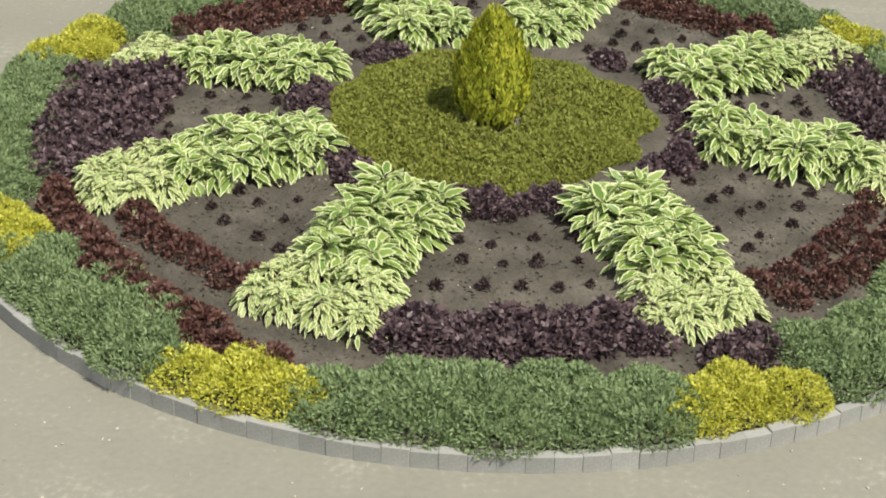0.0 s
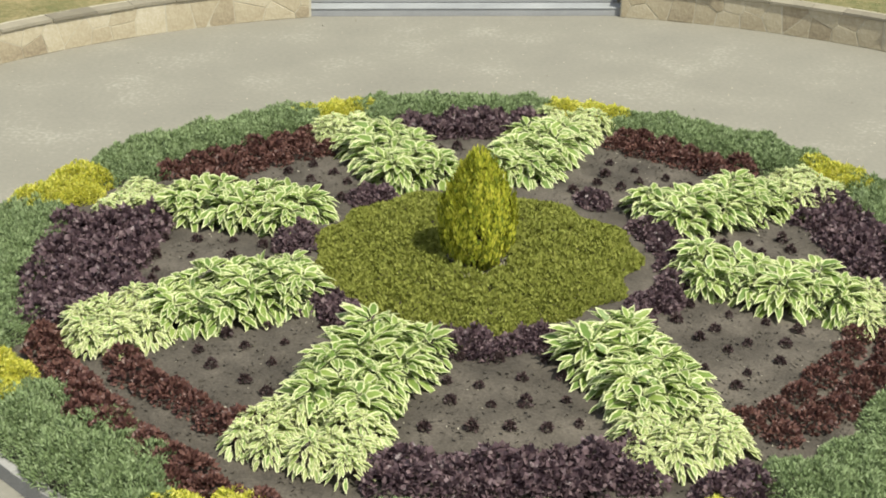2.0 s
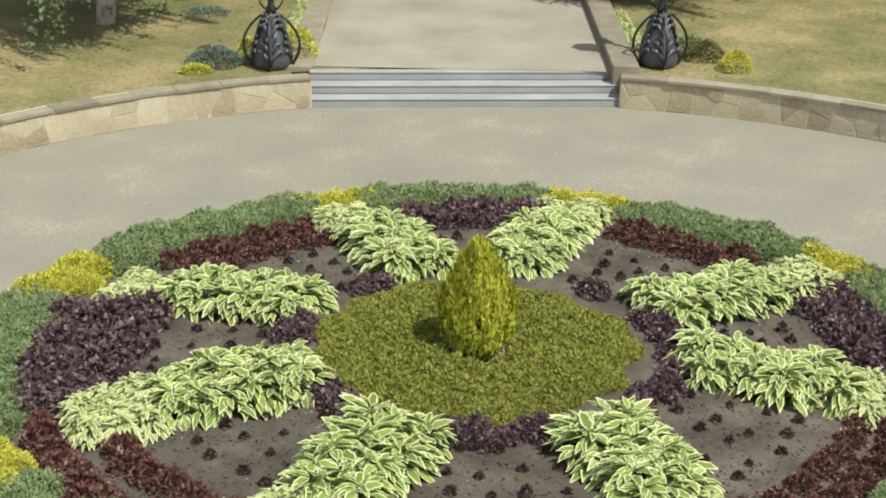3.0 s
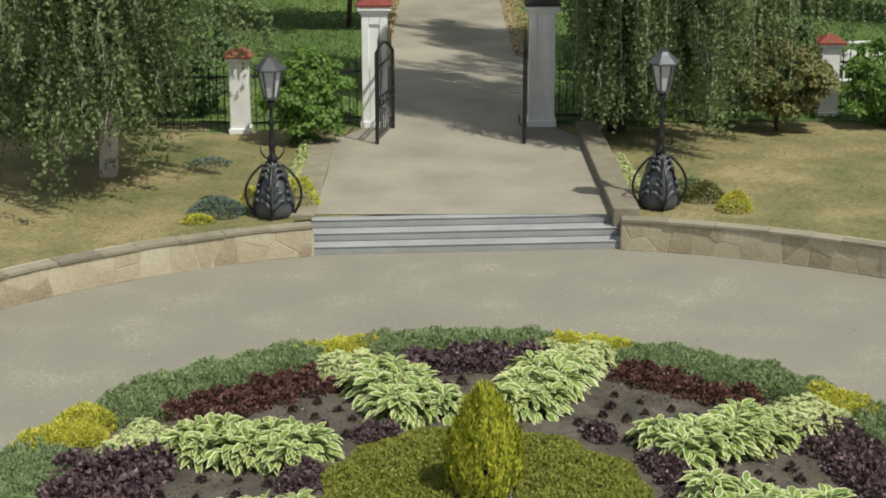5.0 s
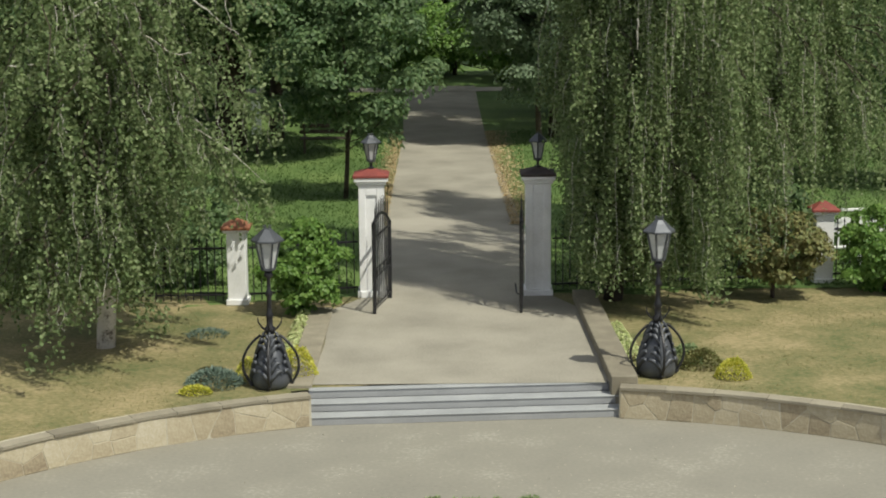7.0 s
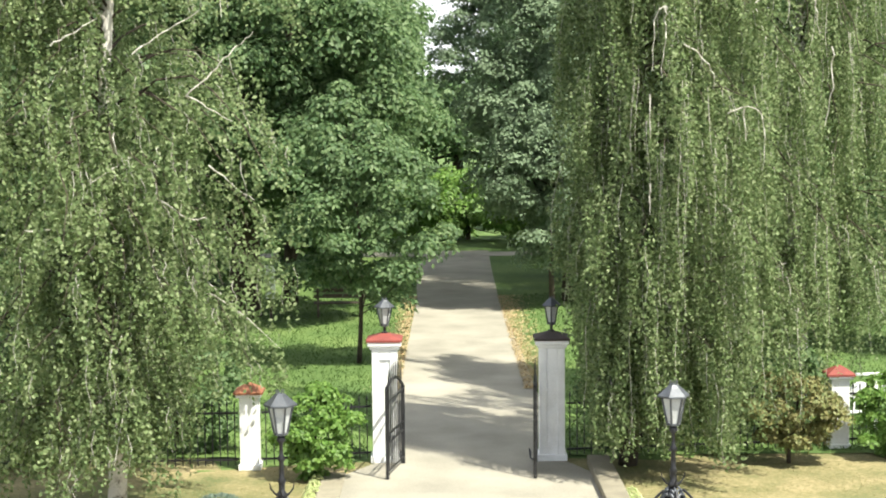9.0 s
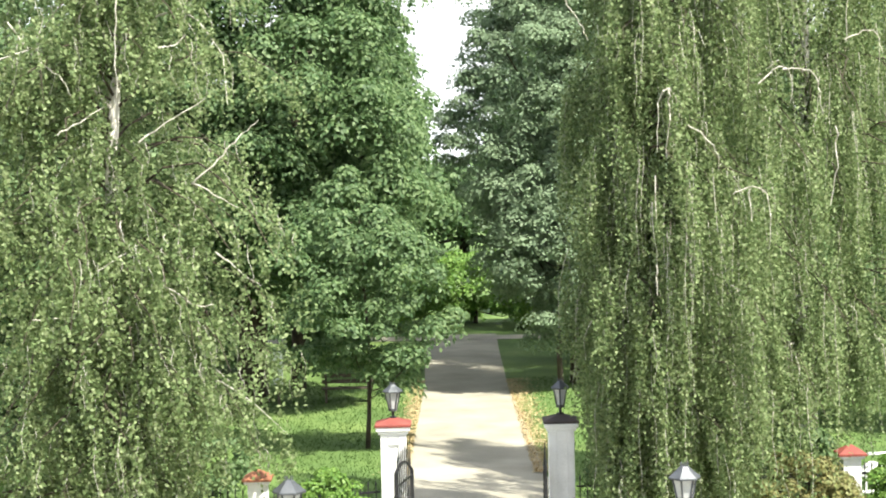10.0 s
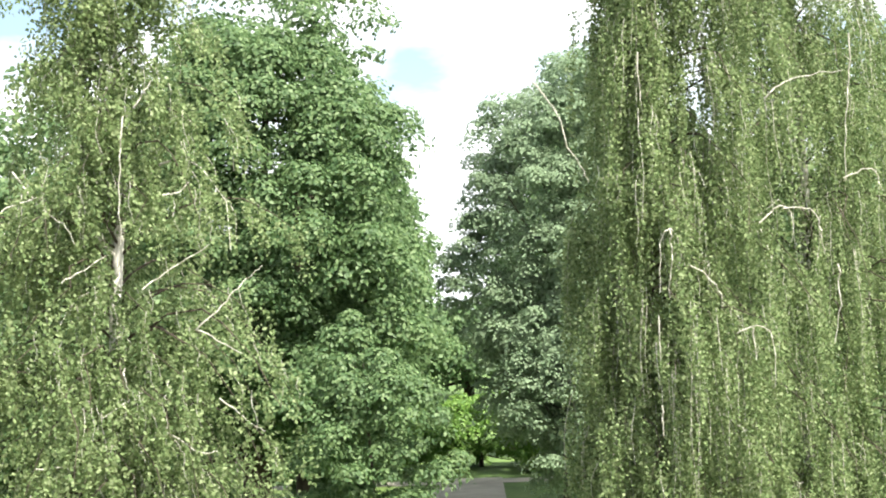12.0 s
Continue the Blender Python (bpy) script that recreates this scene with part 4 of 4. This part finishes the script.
        part("pale_branch", bm, M_TWIG, tree, "bare pale arching branch")
    return tree


def smooth_line(pts, r, n=5):
    """A wavering curve through a few points."""
    out = []
    ext = [pts[0] * 2 - pts[1]] + list(pts) + [pts[-1] * 2 - pts[-2]]
    for a, b, c, d in zip(ext, ext[1:], ext[2:], ext[3:]):
        for k in range(n):
            t = k / n
            p = 0.5 * (2 * b + (c - a) * t + (2 * a - 5 * b + 4 * c - d) * t * t + (3 * b - a - 3 * c + d) * t ** 3)
            out.append(p + Vector((r.gauss(0, 0.012), r.gauss(0, 0.03), r.gauss(0, 0.012))))
    return out + [pts[-1]]


def pale_depth(y, i):
    """How far a bare branch stands in front of its trunk."""
    return (y - 26.0 if y < 30 else y - 28.6) - 0.06 * i


def broad_tree(name, at, height, rx, ry, base, clumps, leaves, size, material, seed, label, trunk_r=0.25, bark=None, shape=0.5, lean=(0, 0), boxy=2.0, lump=1.0):
    """Trunk, limbs that end in leaf clumps, and an uneven crown with gaps."""
    r, g = random.Random(seed), np.random.default_rng(seed)
    tree = thing(name, at, label, "tree")
    top = height * 0.9
    spine = [Vector((lean[0] * t + 0.08 * math.sin(t * 5 + seed), lean[1] * t, top * t - (0.15 if t == 0 else 0))) for t in (0, 0.15, 0.3, 0.5, 0.7, 0.85, 1)]
    bm = bmesh.new()
    add_tube(bm, spine, [trunk_r * k for k in (1.15, 0.95, 0.85, 0.6, 0.4, 0.22, 0.06)], 9)
    part("trunk", bm, bark or M_BARK, tree, smooth=True)
    mid, half = (height + base) / 2, (height - base) / 2
    P, D, N = [], [], []
    for k in range(clumps):
        d = g.normal(size=3)
        d /= (np.abs(d) ** boxy).sum() ** (1 / boxy)
        d[1] = -abs(d[1]) if d[1] > 0.5 else d[1]
        q = g.uniform(0.45, 1.0) ** 0.6 * (1 + 0.16 * math.sin(5 * d[0] + seed) * math.sin(6 * d[2] + 2 * seed))
        zz = d[2] * q
        narrow = 1 - shape * max(0, zz) ** 1.5
        c = np.array([lean[0] * 0.6 + d[0] * q * rx * narrow, lean[1] * 0.6 + d[1] * q * ry * narrow, mid + zz * half])
        rad = lump * r.uniform(0.4, 0.85) * (rx + half) / 6.5
        m = int(leaves * r.uniform(0.6, 1.3))
        ball = rand_dirs(m, g)
        ball[:, 2] = np.where(ball[:, 2] < -0.3, -ball[:, 2], ball[:, 2])
        off = ball * g.uniform(0.72, 1.06, (m, 1)) * [rad, rad, rad * 0.75]
        P.append(c + off)
        D.append(np.cross(ball, g.normal(0, 1, (m, 3))) + [0, 0, -0.5] + 0.35 * ball)
        N.append(ball + [0, 0, 0.35] + g.normal(0, 0.3, (m, 3)))
        if k % max(12, clumps // 22) == 0:
            t = min(0.95, max(0.2, (c[2] - 0.35 * half) / top))
            s = spine[0].lerp(spine[-1], t)
            s = Vector((lean[0] * t, lean[1] * t, top * t))
            bm = bmesh.new()
            e = Vector(c)
            m1 = s.lerp(e, 0.5) + Vector((0, 0, -0.12 * (e - s).length))
            add_tube(bm, [s, m1, e], [trunk_r * 0.3, trunk_r * 0.18, 0.015], 5)
            part("limb", bm, bark or M_BARK, tree)
    P, D, N = np.concatenate(P), np.concatenate(D), np.concatenate(N)
    k = len(P)
    crown = link_mesh("crown", leaf_mesh("crown", P, D, N, size * g.uniform(0.65, 1.3, k), size * 0.75 * g.uniform(0.7, 1.2, k)), material, tree)
    crown["kind"] = "stuff"
    return tree


PALE_WEST = [
    [(-4.83, 9.99), (-4.92, 9.19), (-4.95, 8.06)] ,
    [(-6.5, 9.24), (-6.17, 8.73), (-5.8, 8.42), (-5.64, 8.12)] ,
    [(-5.82, 7.55), (-5.48, 7.74), (-5.14, 7.94)] ,
    [(-3.83, 6.78), (-3.44, 7.12), (-3.14, 7.45), (-2.84, 7.71)] ,
    [(-3.83, 6.78), (-3.46, 6.58), (-3.17, 6.4)] ,
    [(-5.33, 5.47), (-5.03, 5.67), (-4.69, 5.87)] ,
    [(-4.33, 5.33), (-4.21, 5.14), (-4.07, 4.93)] ,
    [(-4.25, 5.23), (-3.84, 4.96), (-3.58, 4.95)] ,
    [(-3.52, 5.75), (-3.19, 5.48), (-2.87, 5.22)] ,
    [(-4.28, 8.79), (-4.06, 8.83), (-3.89, 8.99)] ,
    [(-4.61, 7.41), (-4.18, 7.69), (-3.62, 8.05)] ,
    [(-4.93, 6.25), (-4.88, 5.91)] ,
    [(-4.66, 10.11), (-4.4, 10.53)] ,
    [(-6.27, 4.79), (-5.56, 4.83)] ,
]
PALE_EAST = [
    [(1.37, 10.67), (1.81, 10.05), (1.93, 9.54), (2.15, 9.25), (2.28, 8.95)] ,
    [(3.54, 8.14), (3.4, 7.92), (3.37, 7.09)] ,
    [(3.56, 8.14), (3.57, 7.73), (3.53, 6.99)] ,
    [(3.59, 8.14), (3.72, 7.82), (3.7, 7.45)] ,
    [(3.84, 7.55), (4.16, 7.32), (4.38, 6.96), (4.37, 6.78)] ,
    [(5.02, 8.19), (5.35, 8.43), (5.58, 8.31), (5.56, 7.85)] ,
    [(5.4, 8.41), (5.86, 8.37), (6.03, 8.02), (6.09, 7.65)] ,
    [(4.58, 6.39), (4.91, 6.49), (5.18, 6.29), (5.19, 5.47)] ,
    [(4.86, 6.44), (4.89, 5.94)] ,
    [(6.62, 11.24), (6.59, 10.5), (6.51, 9.76), (6.5, 8.83)] ,
    [(6.28, 7.46), (6.28, 6.81), (6.19, 6.17)] ,
    [(5.19, 10.22), (5.66, 10.53), (6.5, 10.64)] ,
    [(6.43, 8.88), (6.9, 8.99), (7.07, 8.63)] ,
    [(3.31, 6.72), (3.33, 5.99)] ,
    [(3.33, 5.25), (3.33, 4.75)] ,
    [(3.14, 11.08), (3.16, 10.24)] ,
]


def west_hem(x):
    """The crown hangs low beside the trunk and is lifted towards the gate."""
    return 0.4 + 1.7 * min(1.0, max(0.0, (x - 0.9) / 0.6)) + 0.2 * math.sin(5 * x) + 0.55 * math.exp(-((x - 0.1) / 0.45) ** 2)


weeping_birch("birch_tree", (-5.5, 27.97, TOP), 14.2, lambda h: 3.0 * (0.72 + 0.28 * math.sin(math.pi * min(1, (h + 1) / 12))) * (1 - 0.52 * max(0, (h - 9) / 6)), 230, 18, 0.78, 11,
              "weeping birch with white trunk and pale arching twigs on lawn", low=0.3, sway=0.04, bundle=4, loose=0.24, leaf=0.08, gap=0.05, pale=PALE_WEST, hem=west_hem, wild=0.9, front=0.5, bias=2.1)
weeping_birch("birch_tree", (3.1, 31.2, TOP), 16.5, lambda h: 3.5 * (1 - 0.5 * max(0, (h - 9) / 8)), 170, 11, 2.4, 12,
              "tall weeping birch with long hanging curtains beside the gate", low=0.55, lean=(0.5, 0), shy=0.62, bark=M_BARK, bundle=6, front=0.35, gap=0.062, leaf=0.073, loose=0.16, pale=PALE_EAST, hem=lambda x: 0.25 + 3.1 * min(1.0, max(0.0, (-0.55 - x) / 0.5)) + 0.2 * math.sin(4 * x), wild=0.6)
weeping_birch("birch_tree", (6.9, 35.6, TOP), 16.5, lambda h: 3.3 * (1 - 0.5 * max(0, (h - 9) / 8)), 120, 10, 2.6, 13,
              "tall weeping birch with white trunk behind the fence", low=1.6, leaf=0.07, front=0.4)

LANE_MAPLE = "broad dark green maple beside the lane"
broad_tree("maple_tree", (-6.4, 51.5, TOP), 15.6, 4.85, 4.8, 2.4, 520, 290, 0.155, M_MAPLE_LEAF, 21, "broad dark green maple with thick trunk beside the lane", 0.45, lean=(0.9, -1), shape=0.35, boxy=2.8, lump=0.72)
broad_tree("ash_tree", (-5.2, 54.5, TOP), 19.8, 3.4, 2.6, 11.5, 100, 100, 0.17, M_MAPLE_LEAF, 37, "thin-topped tree with open branches above the maple", 0.22, shape=0.2)
broad_tree("maple_tree", (-5.2, 62.0, TOP), 13.0, 3.0, 4.0, 3.0, 220, 260, 0.2, M_MAPLE_LEAF, 22, LANE_MAPLE, 0.35)
broad_tree("maple_tree", (-5.2, 80.0, TOP), 17.0, 3.4, 5.0, 2.5, 220, 90, 0.25, M_MAPLE_LEAF, 23, LANE_MAPLE, 0.35)
broad_tree("maple_tree", (-6.0, 100.0, TOP), 17.0, 4.0, 5.0, 2.0, 200, 80, 0.3, M_MAPLE_LEAF, 24, LANE_MAPLE, 0.35)
broad_tree("young_maple", (-2.45, 42.8, TOP), 6.6, 2.3, 1.9, 1.3, 90, 190, 0.13, M_MAPLE_LEAF, 25, "slim young maple tree with thin trunk on lawn", 0.06)
# added low crown: the lit lower branches of the tall willow behind it
broad_tree("willow_tree", (2.9, 52.6, TOP), 7.5, 1.7, 1.6, 1.3, 70, 260, 0.12, M_WILLOW_LEAF, 35, "low grey-green crown added as the willow's lower branches", 0.09, shape=0.3)
broad_tree("willow_tree", (3.4, 54.5, TOP), 14.2, 3.5, 3.2, 1.8, 700, 200, 0.115, M_WILLOW_LEAF, 26, "grey-green tree overhanging the lane", 0.2, shape=0.05, boxy=3.2, lump=0.55)
broad_tree("maple_tree", (5.6, 60.5, TOP), 15.5, 3.4, 3.5, 2.2, 240, 130, 0.2, M_MAPLE_LEAF, 34, "broad dark green maple beside the lane", 0.3, shape=0.2)
broad_tree("maple_tree", (5.2, 66.0, TOP), 17.0, 3.6, 4.5, 2.5, 240, 110, 0.2, M_MAPLE_LEAF, 27, LANE_MAPLE, 0.35)
broad_tree("maple_tree", (5.8, 82.0, TOP), 17.0, 4.2, 5.0, 2.0, 220, 90, 0.25, M_MAPLE_LEAF, 28, LANE_MAPLE, 0.35)
broad_tree("maple_tree", (6.2, 102.0, TOP), 16.0, 4.6, 5.0, 2.0, 200, 80, 0.3, M_MAPLE_LEAF, 29, LANE_MAPLE, 0.35)
broad_tree("maple_tree", (-10.5, 41.0, TOP), 10.0, 3.8, 3.5, 0.6, 130, 400, 0.2, M_MAPLE_LEAF, 30, "dark shady maple behind the birch", 0.3)
broad_tree("maple_tree", (-14.0, 60.0, TOP), 15.0, 5.5, 5.0, 1.0, 240, 100, 0.25, M_MAPLE_LEAF, 31, "dark shady maple behind the birch", 0.3)
broad_tree("maple_tree", (13.5, 58.0, TOP), 16.0, 5.5, 5.0, 1.0, 240, 100, 0.25, M_MAPLE_LEAF, 32, "dark shady maple behind the fence", 0.3)
broad_tree("maple_tree", (0.0, 135.0, TOP), 6.5, 14.0, 5.0, 0.2, 300, 90, 0.4, M_MAPLE_LEAF, 33, "far trees that close the lane", 0.4, shape=0.2)

# beyond y 72 a brighter leaf colour stands in for sunlight
for k, (x, y, h, rx) in enumerate(((-4.6, 62, 4.5, 2.2), (-9, 60, 4, 3), (-13.5, 50, 4, 3), (5.2, 60, 4.5, 2.6), (10, 56, 4, 3), (8.5, 46, 5.5, 3), (13, 44, 6, 3), (-2.9, 73.5, 3.4, 2.2), (3.3, 73, 3.8, 2.2), (-5.2, 69, 5.5, 2.6), (0.4, 76, 3.0, 3.2))):
    broad_tree("understory_tree", (x, y, TOP), h, rx, 2.0, 0.1, 110, 130, 0.17, M_BUSH_LEAF if y > 72 else M_MAPLE_LEAF, 60 + k, "dense green undergrowth beneath the lane trees, coloured sunlit at the far end", 0.1, shape=0.2)

# shrubs that deepen the dark behind the railing; the east pair stands in for shade
for k, (x, y, h, rx, ry) in enumerate(((3.6, 33.6, 1.7, 1.3, 0.5), (5.9, 33.9, 1.9, 1.4, 0.5), (-5.4, 32.6, 2.0, 1.5, 0.6), (-7.0, 32.4, 2.3, 1.5, 0.6), (-8.2, 33.2, 2.6, 1.7, 0.8), (-10.0, 33.6, 2.8, 1.7, 0.8))):
    broad_tree("hedge_shrub", (x, y, TOP), h, rx, ry, 0.02, 60, 90, 0.11, M_MAPLE_LEAF, 80 + k, "dark green shrub that deepens the shade behind the railing", 0.04, shape=0.1)

for k, (x, y, h) in enumerate(((11, 72, 13), (18, 68, 15), (25, 82, 14), (-17, 76, 14), (-24, 68, 15), (20, 110, 13), (-12, 115, 13))):
    broad_tree("maple_tree", (x, y, TOP), h, 5.5, 4.0, 0.2, 120, 100, 0.32, M_MAPLE_LEAF, 90 + k, "far broad green tree that closes the park", 0.35, shape=0.2)

# bushes
broad_tree("lilac_bush", (-2.5, 30.5, TOP), 1.75, 0.75, 0.7, 0.0, 90, 90, 0.085, M_BUSH_LEAF, 41, "fresh green lilac bush by the railing", 0.04)
broad_tree("bronze_bush", (6.05, 31.3, TOP), 1.75, 0.95, 0.6, 0.12, 90, 110, 0.075, M_BROWN_LEAF, 42, "bronze drooping bush under the birch", 0.04)
broad_tree("lilac_bush", (8.2, 31.8, TOP), 1.6, 1.0, 0.7, 0.0, 110, 100, 0.085, M_BUSH_LEAF, 43, "fresh green bush by the white pillar", 0.04)
broad_tree("lilac_bush", (-8.3, 31.6, TOP), 1.6, 1.3, 0.8, 0.0, 90, 90, 0.085, M_BUSH_LEAF, 44, "shaded green bush by the railing", 0.04)


def loose_cushion(name, at, n, rx, ry, h, size, width, seed, material, label):
    ob = link_mesh(name, cushion_mesh(name, n, rx, ry, h, size, width, seed), material)
    ob.matrix_basis = pose(*at)
    return tagged(ob, label, "shrub")


loose_cushion("golden_shrub", (4.35, 25.75, TOP), 1500, 0.26, 0.24, 0.28, 0.05, 0.022, 51, M_YELLOW, "round golden evergreen on the lawn edge")
loose_cushion("golden_shrub", (-2.3, 26.1, TOP), 1500, 0.3, 0.3, 0.42, 0.05, 0.022, 52, M_YELLOW, "golden evergreen behind the lamp")
loose_cushion("golden_shrub", (-3.0, 25.9, TOP), 900, 0.22, 0.2, 0.3, 0.05, 0.022, 53, M_YELLOW, "golden evergreen behind the lamp")
loose_cushion("golden_shrub", (-3.72, 25.05, TOP), 700, 0.24, 0.14, 0.1, 0.05, 0.022, 54, M_YELLOW, "flat golden evergreen on the lawn edge")
loose_cushion("blue_juniper", (-3.5, 25.55, TOP), 1800, 0.42, 0.35, 0.2, 0.08, 0.02, 55, M_BLUE_JUNIPER, "blue-grey creeping juniper by the lamp")
loose_cushion("blue_juniper", (-4.0, 28.6, TOP), 500, 0.35, 0.3, 0.09, 0.07, 0.02, 56, M_BLUE_JUNIPER, "small blue-grey juniper on the lawn")
loose_cushion("bronze_shrub", (3.95, 26.4, TOP), 1400, 0.35, 0.3, 0.25, 0.06, 0.025, 57, M_BROWN_LEAF, "low bronze shrub by the lamp")
loose_cushion("juniper", (3.75, 26.6, TOP), 900, 0.25, 0.22, 0.3, 0.06, 0.022, 58, M_JUNIPER, "low green juniper by the lamp")


# ---------------------------------------------------------------- small things on the terrace and the plaza
def scatter(name, n, place, size, width, material, label, category, upright=0.0, seed=1):
    """Loose leaves, flakes or blades: place(g, n) gives x, y, z arrays."""
    g = np.random.default_rng(seed)
    x, y, z = place(g, n)
    P = np.stack([x, y, z], 1)
    k = len(P)
    D = unit(g.normal(size=(k, 3)) * [1, 1, 0.25] + [0, 0, upright])
    N = unit(g.normal(size=(k, 3)) * 0.35 + ([0, 0, 1.0] if upright < 0.5 else [0, -1.0, 0]))
    return tagged(link_mesh(name, leaf_mesh(name, P, D, N, size * g.uniform(0.6, 1.4, k), width * g.uniform(0.6, 1.3, k)), material), label, category, kind="stuff")


def verge(g, n):
    y = 39 + 17 * g.uniform(0, 1, n) ** 1.2
    side = g.random(n) < 0.45
    x = np.where(side, -1.5 - np.abs(g.normal(0, 0.22, n)) + 0.16, 1.62 + np.abs(g.normal(0, 0.34, n)) - 0.14 - 0.012 * (y - 40))
    return x, y, np.full(n, TOP + 0.03)


scatter("fallen_leaves", 9000, verge, 0.055, 0.042, M_LITTER, "tan fallen leaves along the lane edges", "leaves", 0.15, 31)


def front_lawn(g, n):
    x, y = g.uniform(-9.5, 10.5, n), g.uniform(21.5, 31.4, n)
    ok = (np.hypot(x - WX, y - WY) > R_WALL + 0.4) & ((x < -2.5) | (x > 2.95))
    patch = np.sin(x * 2.1 + 1.3 * np.sin(y * 1.7)) + np.sin(y * 2.6 + 1.1 * np.sin(x * 1.4)) + g.normal(0, 0.7, n)
    ok &= patch > -0.2
    return x[ok], y[ok], np.full(ok.sum(), TOP)


scatter("lawn_grass", 70000, front_lawn, 0.036, 0.011, M_GRASS, "short straw-coloured grass blades", "grass", 0.45, 32)


def back_lawn(g, n):
    x, y = g.uniform(-14, 14, n), 32.2 + 24 * g.uniform(0, 1, n) ** 1.3
    ok = (x < -1.75) | (x > 2.05)
    return x[ok], y[ok], np.full(ok.sum(), TOP + 0.02)


scatter("lawn_grass", 60000, back_lawn, 0.09, 0.02, M_GRASS_GREEN, "short green grass blades in shade", "grass", 1.2, 33)

M_FLAKE = surface("pale_grit", [(0.38, 0.35, 0.27), (0.5, 0.47, 0.38)], 4, 30, 0.9, 0.2)


def plaza_spots(g, n):
    a, rad = g.uniform(0, 2 * np.pi, n), g.uniform(5.3, 9.3, n)
    return CX + rad * np.cos(a), CY + rad * np.sin(a), np.full(n, 0.006)


scatter("pale_grit", 1100, plaza_spots, 0.024, 0.018, M_FLAKE, "pale flakes of grit on the plaza", "grit", 0.02, 34)

# soil crumbs in the bed
def crumbs(g, n):
    a, rad = g.uniform(0, 2 * np.pi, n), 1.6 + 3.3 * g.uniform(0, 1, n) ** 0.6
    x, y = CX + rad * np.cos(a), CY + rad * np.sin(a)
    return x, y, soil_height(x, y) + 0.004


scatter("soil_crumbs", 9000, crumbs, 0.035, 0.03, M_SOIL, "dark crumbs of raked soil", "soil", 0.3, 35)
scatter("dry_bits", 500, crumbs, 0.025, 0.014, M_FLAKE, "pale dry bits on the soil", "litter", 0.1, 36)

# young hostas along the lane borders
for k in range(9):
    x, y = -2.56 + 0.008 * k, 26.7 + 0.42 * k
    h = thing("hosta", (x, y, TOP - 0.01), "small yellow-green hosta beside the stone border", "hosta", "hostas along the borders", turn=k * 67)
    h.scale = (0.62, 0.62, 0.55)
    f = new("foliage", PALE_MESH[k % 3])
    f.parent = h
    f["kind"] = "stuff"
for k in range(5):
    h = thing("hosta", (2.98 - 0.03 * k, 26.9 + 0.45 * k, TOP - 0.01), "small yellow-green hosta beside the stone border", "hosta", "hostas along the borders", turn=k * 97)
    h.scale = (0.75, 0.75, 0.75)
    f = new("foliage", PALE_MESH[k % 3])
    f.parent = h
    f["kind"] = "stuff"

# notice board and bench on the far lawn, white railing
board = thing("notice_board", (-5.45, 50.6, TOP), "narrow pale notice board on a post", "board")
part("post", box((0.08, 0.08, 1.5), (0, 0, 0.75), 0, 0.005), M_WOOD, board)
part("panel", box((0.28, 0.05, 0.95), (0, -0.06, 1.15), 0, 0.006), M_PLASTER, board, "pale panel")
bench = thing("park_bench", (-3.5, 51.2, TOP), "dark wooden park bench on the far lawn", "bench", turn=4)
for k in range(3):
    part("seat_slat", box((1.5, 0.11, 0.04), (0, 0.13 * k - 0.13, 0.45), 0, 0.006), M_WOOD, bench)
for k in range(2):
    part("back_slat", box((1.5, 0.035, 0.11), (0, 0.24, 0.62 + 0.17 * k), 0, 0.006), M_WOOD, bench)
for sx in (-0.62, 0.62):
    part("leg", box((0.07, 0.07, 0.43), (sx, -0.15, 0.215), 0, 0.004), M_WOOD, bench)
    part("leg", box((0.07, 0.07, 0.86), (sx, 0.2, 0.43), 0, 0.004), M_WOOD, bench)

panel = thing("white_railing", (7.55, 33.9, TOP), "low white balustrade with rounded arch panels behind the bush", "railing", turn=5)
for k in range(6):
    part("post", box((0.07, 0.07, 1.14), (0.62 * k, 0, 0.57), 0, 0.006), M_PLASTER, panel)
part("rail", box((3.2, 0.06, 0.05), (1.55, 0, 1.165), 0, 0.008), M_PLASTER, panel)
part("rail", box((3.2, 0.06, 0.05), (1.55, 0, 0.42), 0, 0.008), M_PLASTER, panel)
for k in range(5):
    bm = bmesh.new()
    rim = [(-0.24, 0.66)] + [(-0.24 * math.cos(math.pi * i / 8), 0.76 + 0.26 * math.sin(math.pi * i / 8)) for i in range(9)] + [(0.24, 0.66)]
    front = [bm.verts.new((0.31 + 0.62 * k + x, -0.025, z)) for x, z in rim]
    back = [bm.verts.new((0.31 + 0.62 * k + x, 0.025, z)) for x, z in rim]
    bm.faces.new(front)
    bm.faces.new(back[::-1])
    for i in range(len(rim)):
        j = (i + 1) % len(rim)
        bm.faces.new((front[i], back[i], back[j], front[j]))
    part("arch_panel", bm, M_PLASTER, panel)
    for sx in (-0.12, 0.12):
        part("baluster", box((0.035, 0.035, 0.23), (0.31 + 0.62 * k + sx, 0, 0.55), 0, 0.004), M_PLASTER, panel)


def straw(g, n):
    a, rad = g.uniform(0, 2 * np.pi, n), 0.2 + 0.2 * g.uniform(0, 1, n)
    x, y = CX - 0.05 + rad * np.cos(a), CY - 0.26 + rad * np.sin(a)
    return x, y, mound(x, y) + 0.02


scatter("dry_straw", 700, straw, 0.05, 0.014, M_FLAKE, "dry straw round the foot of the thuja", "straw", 0.1, 37)
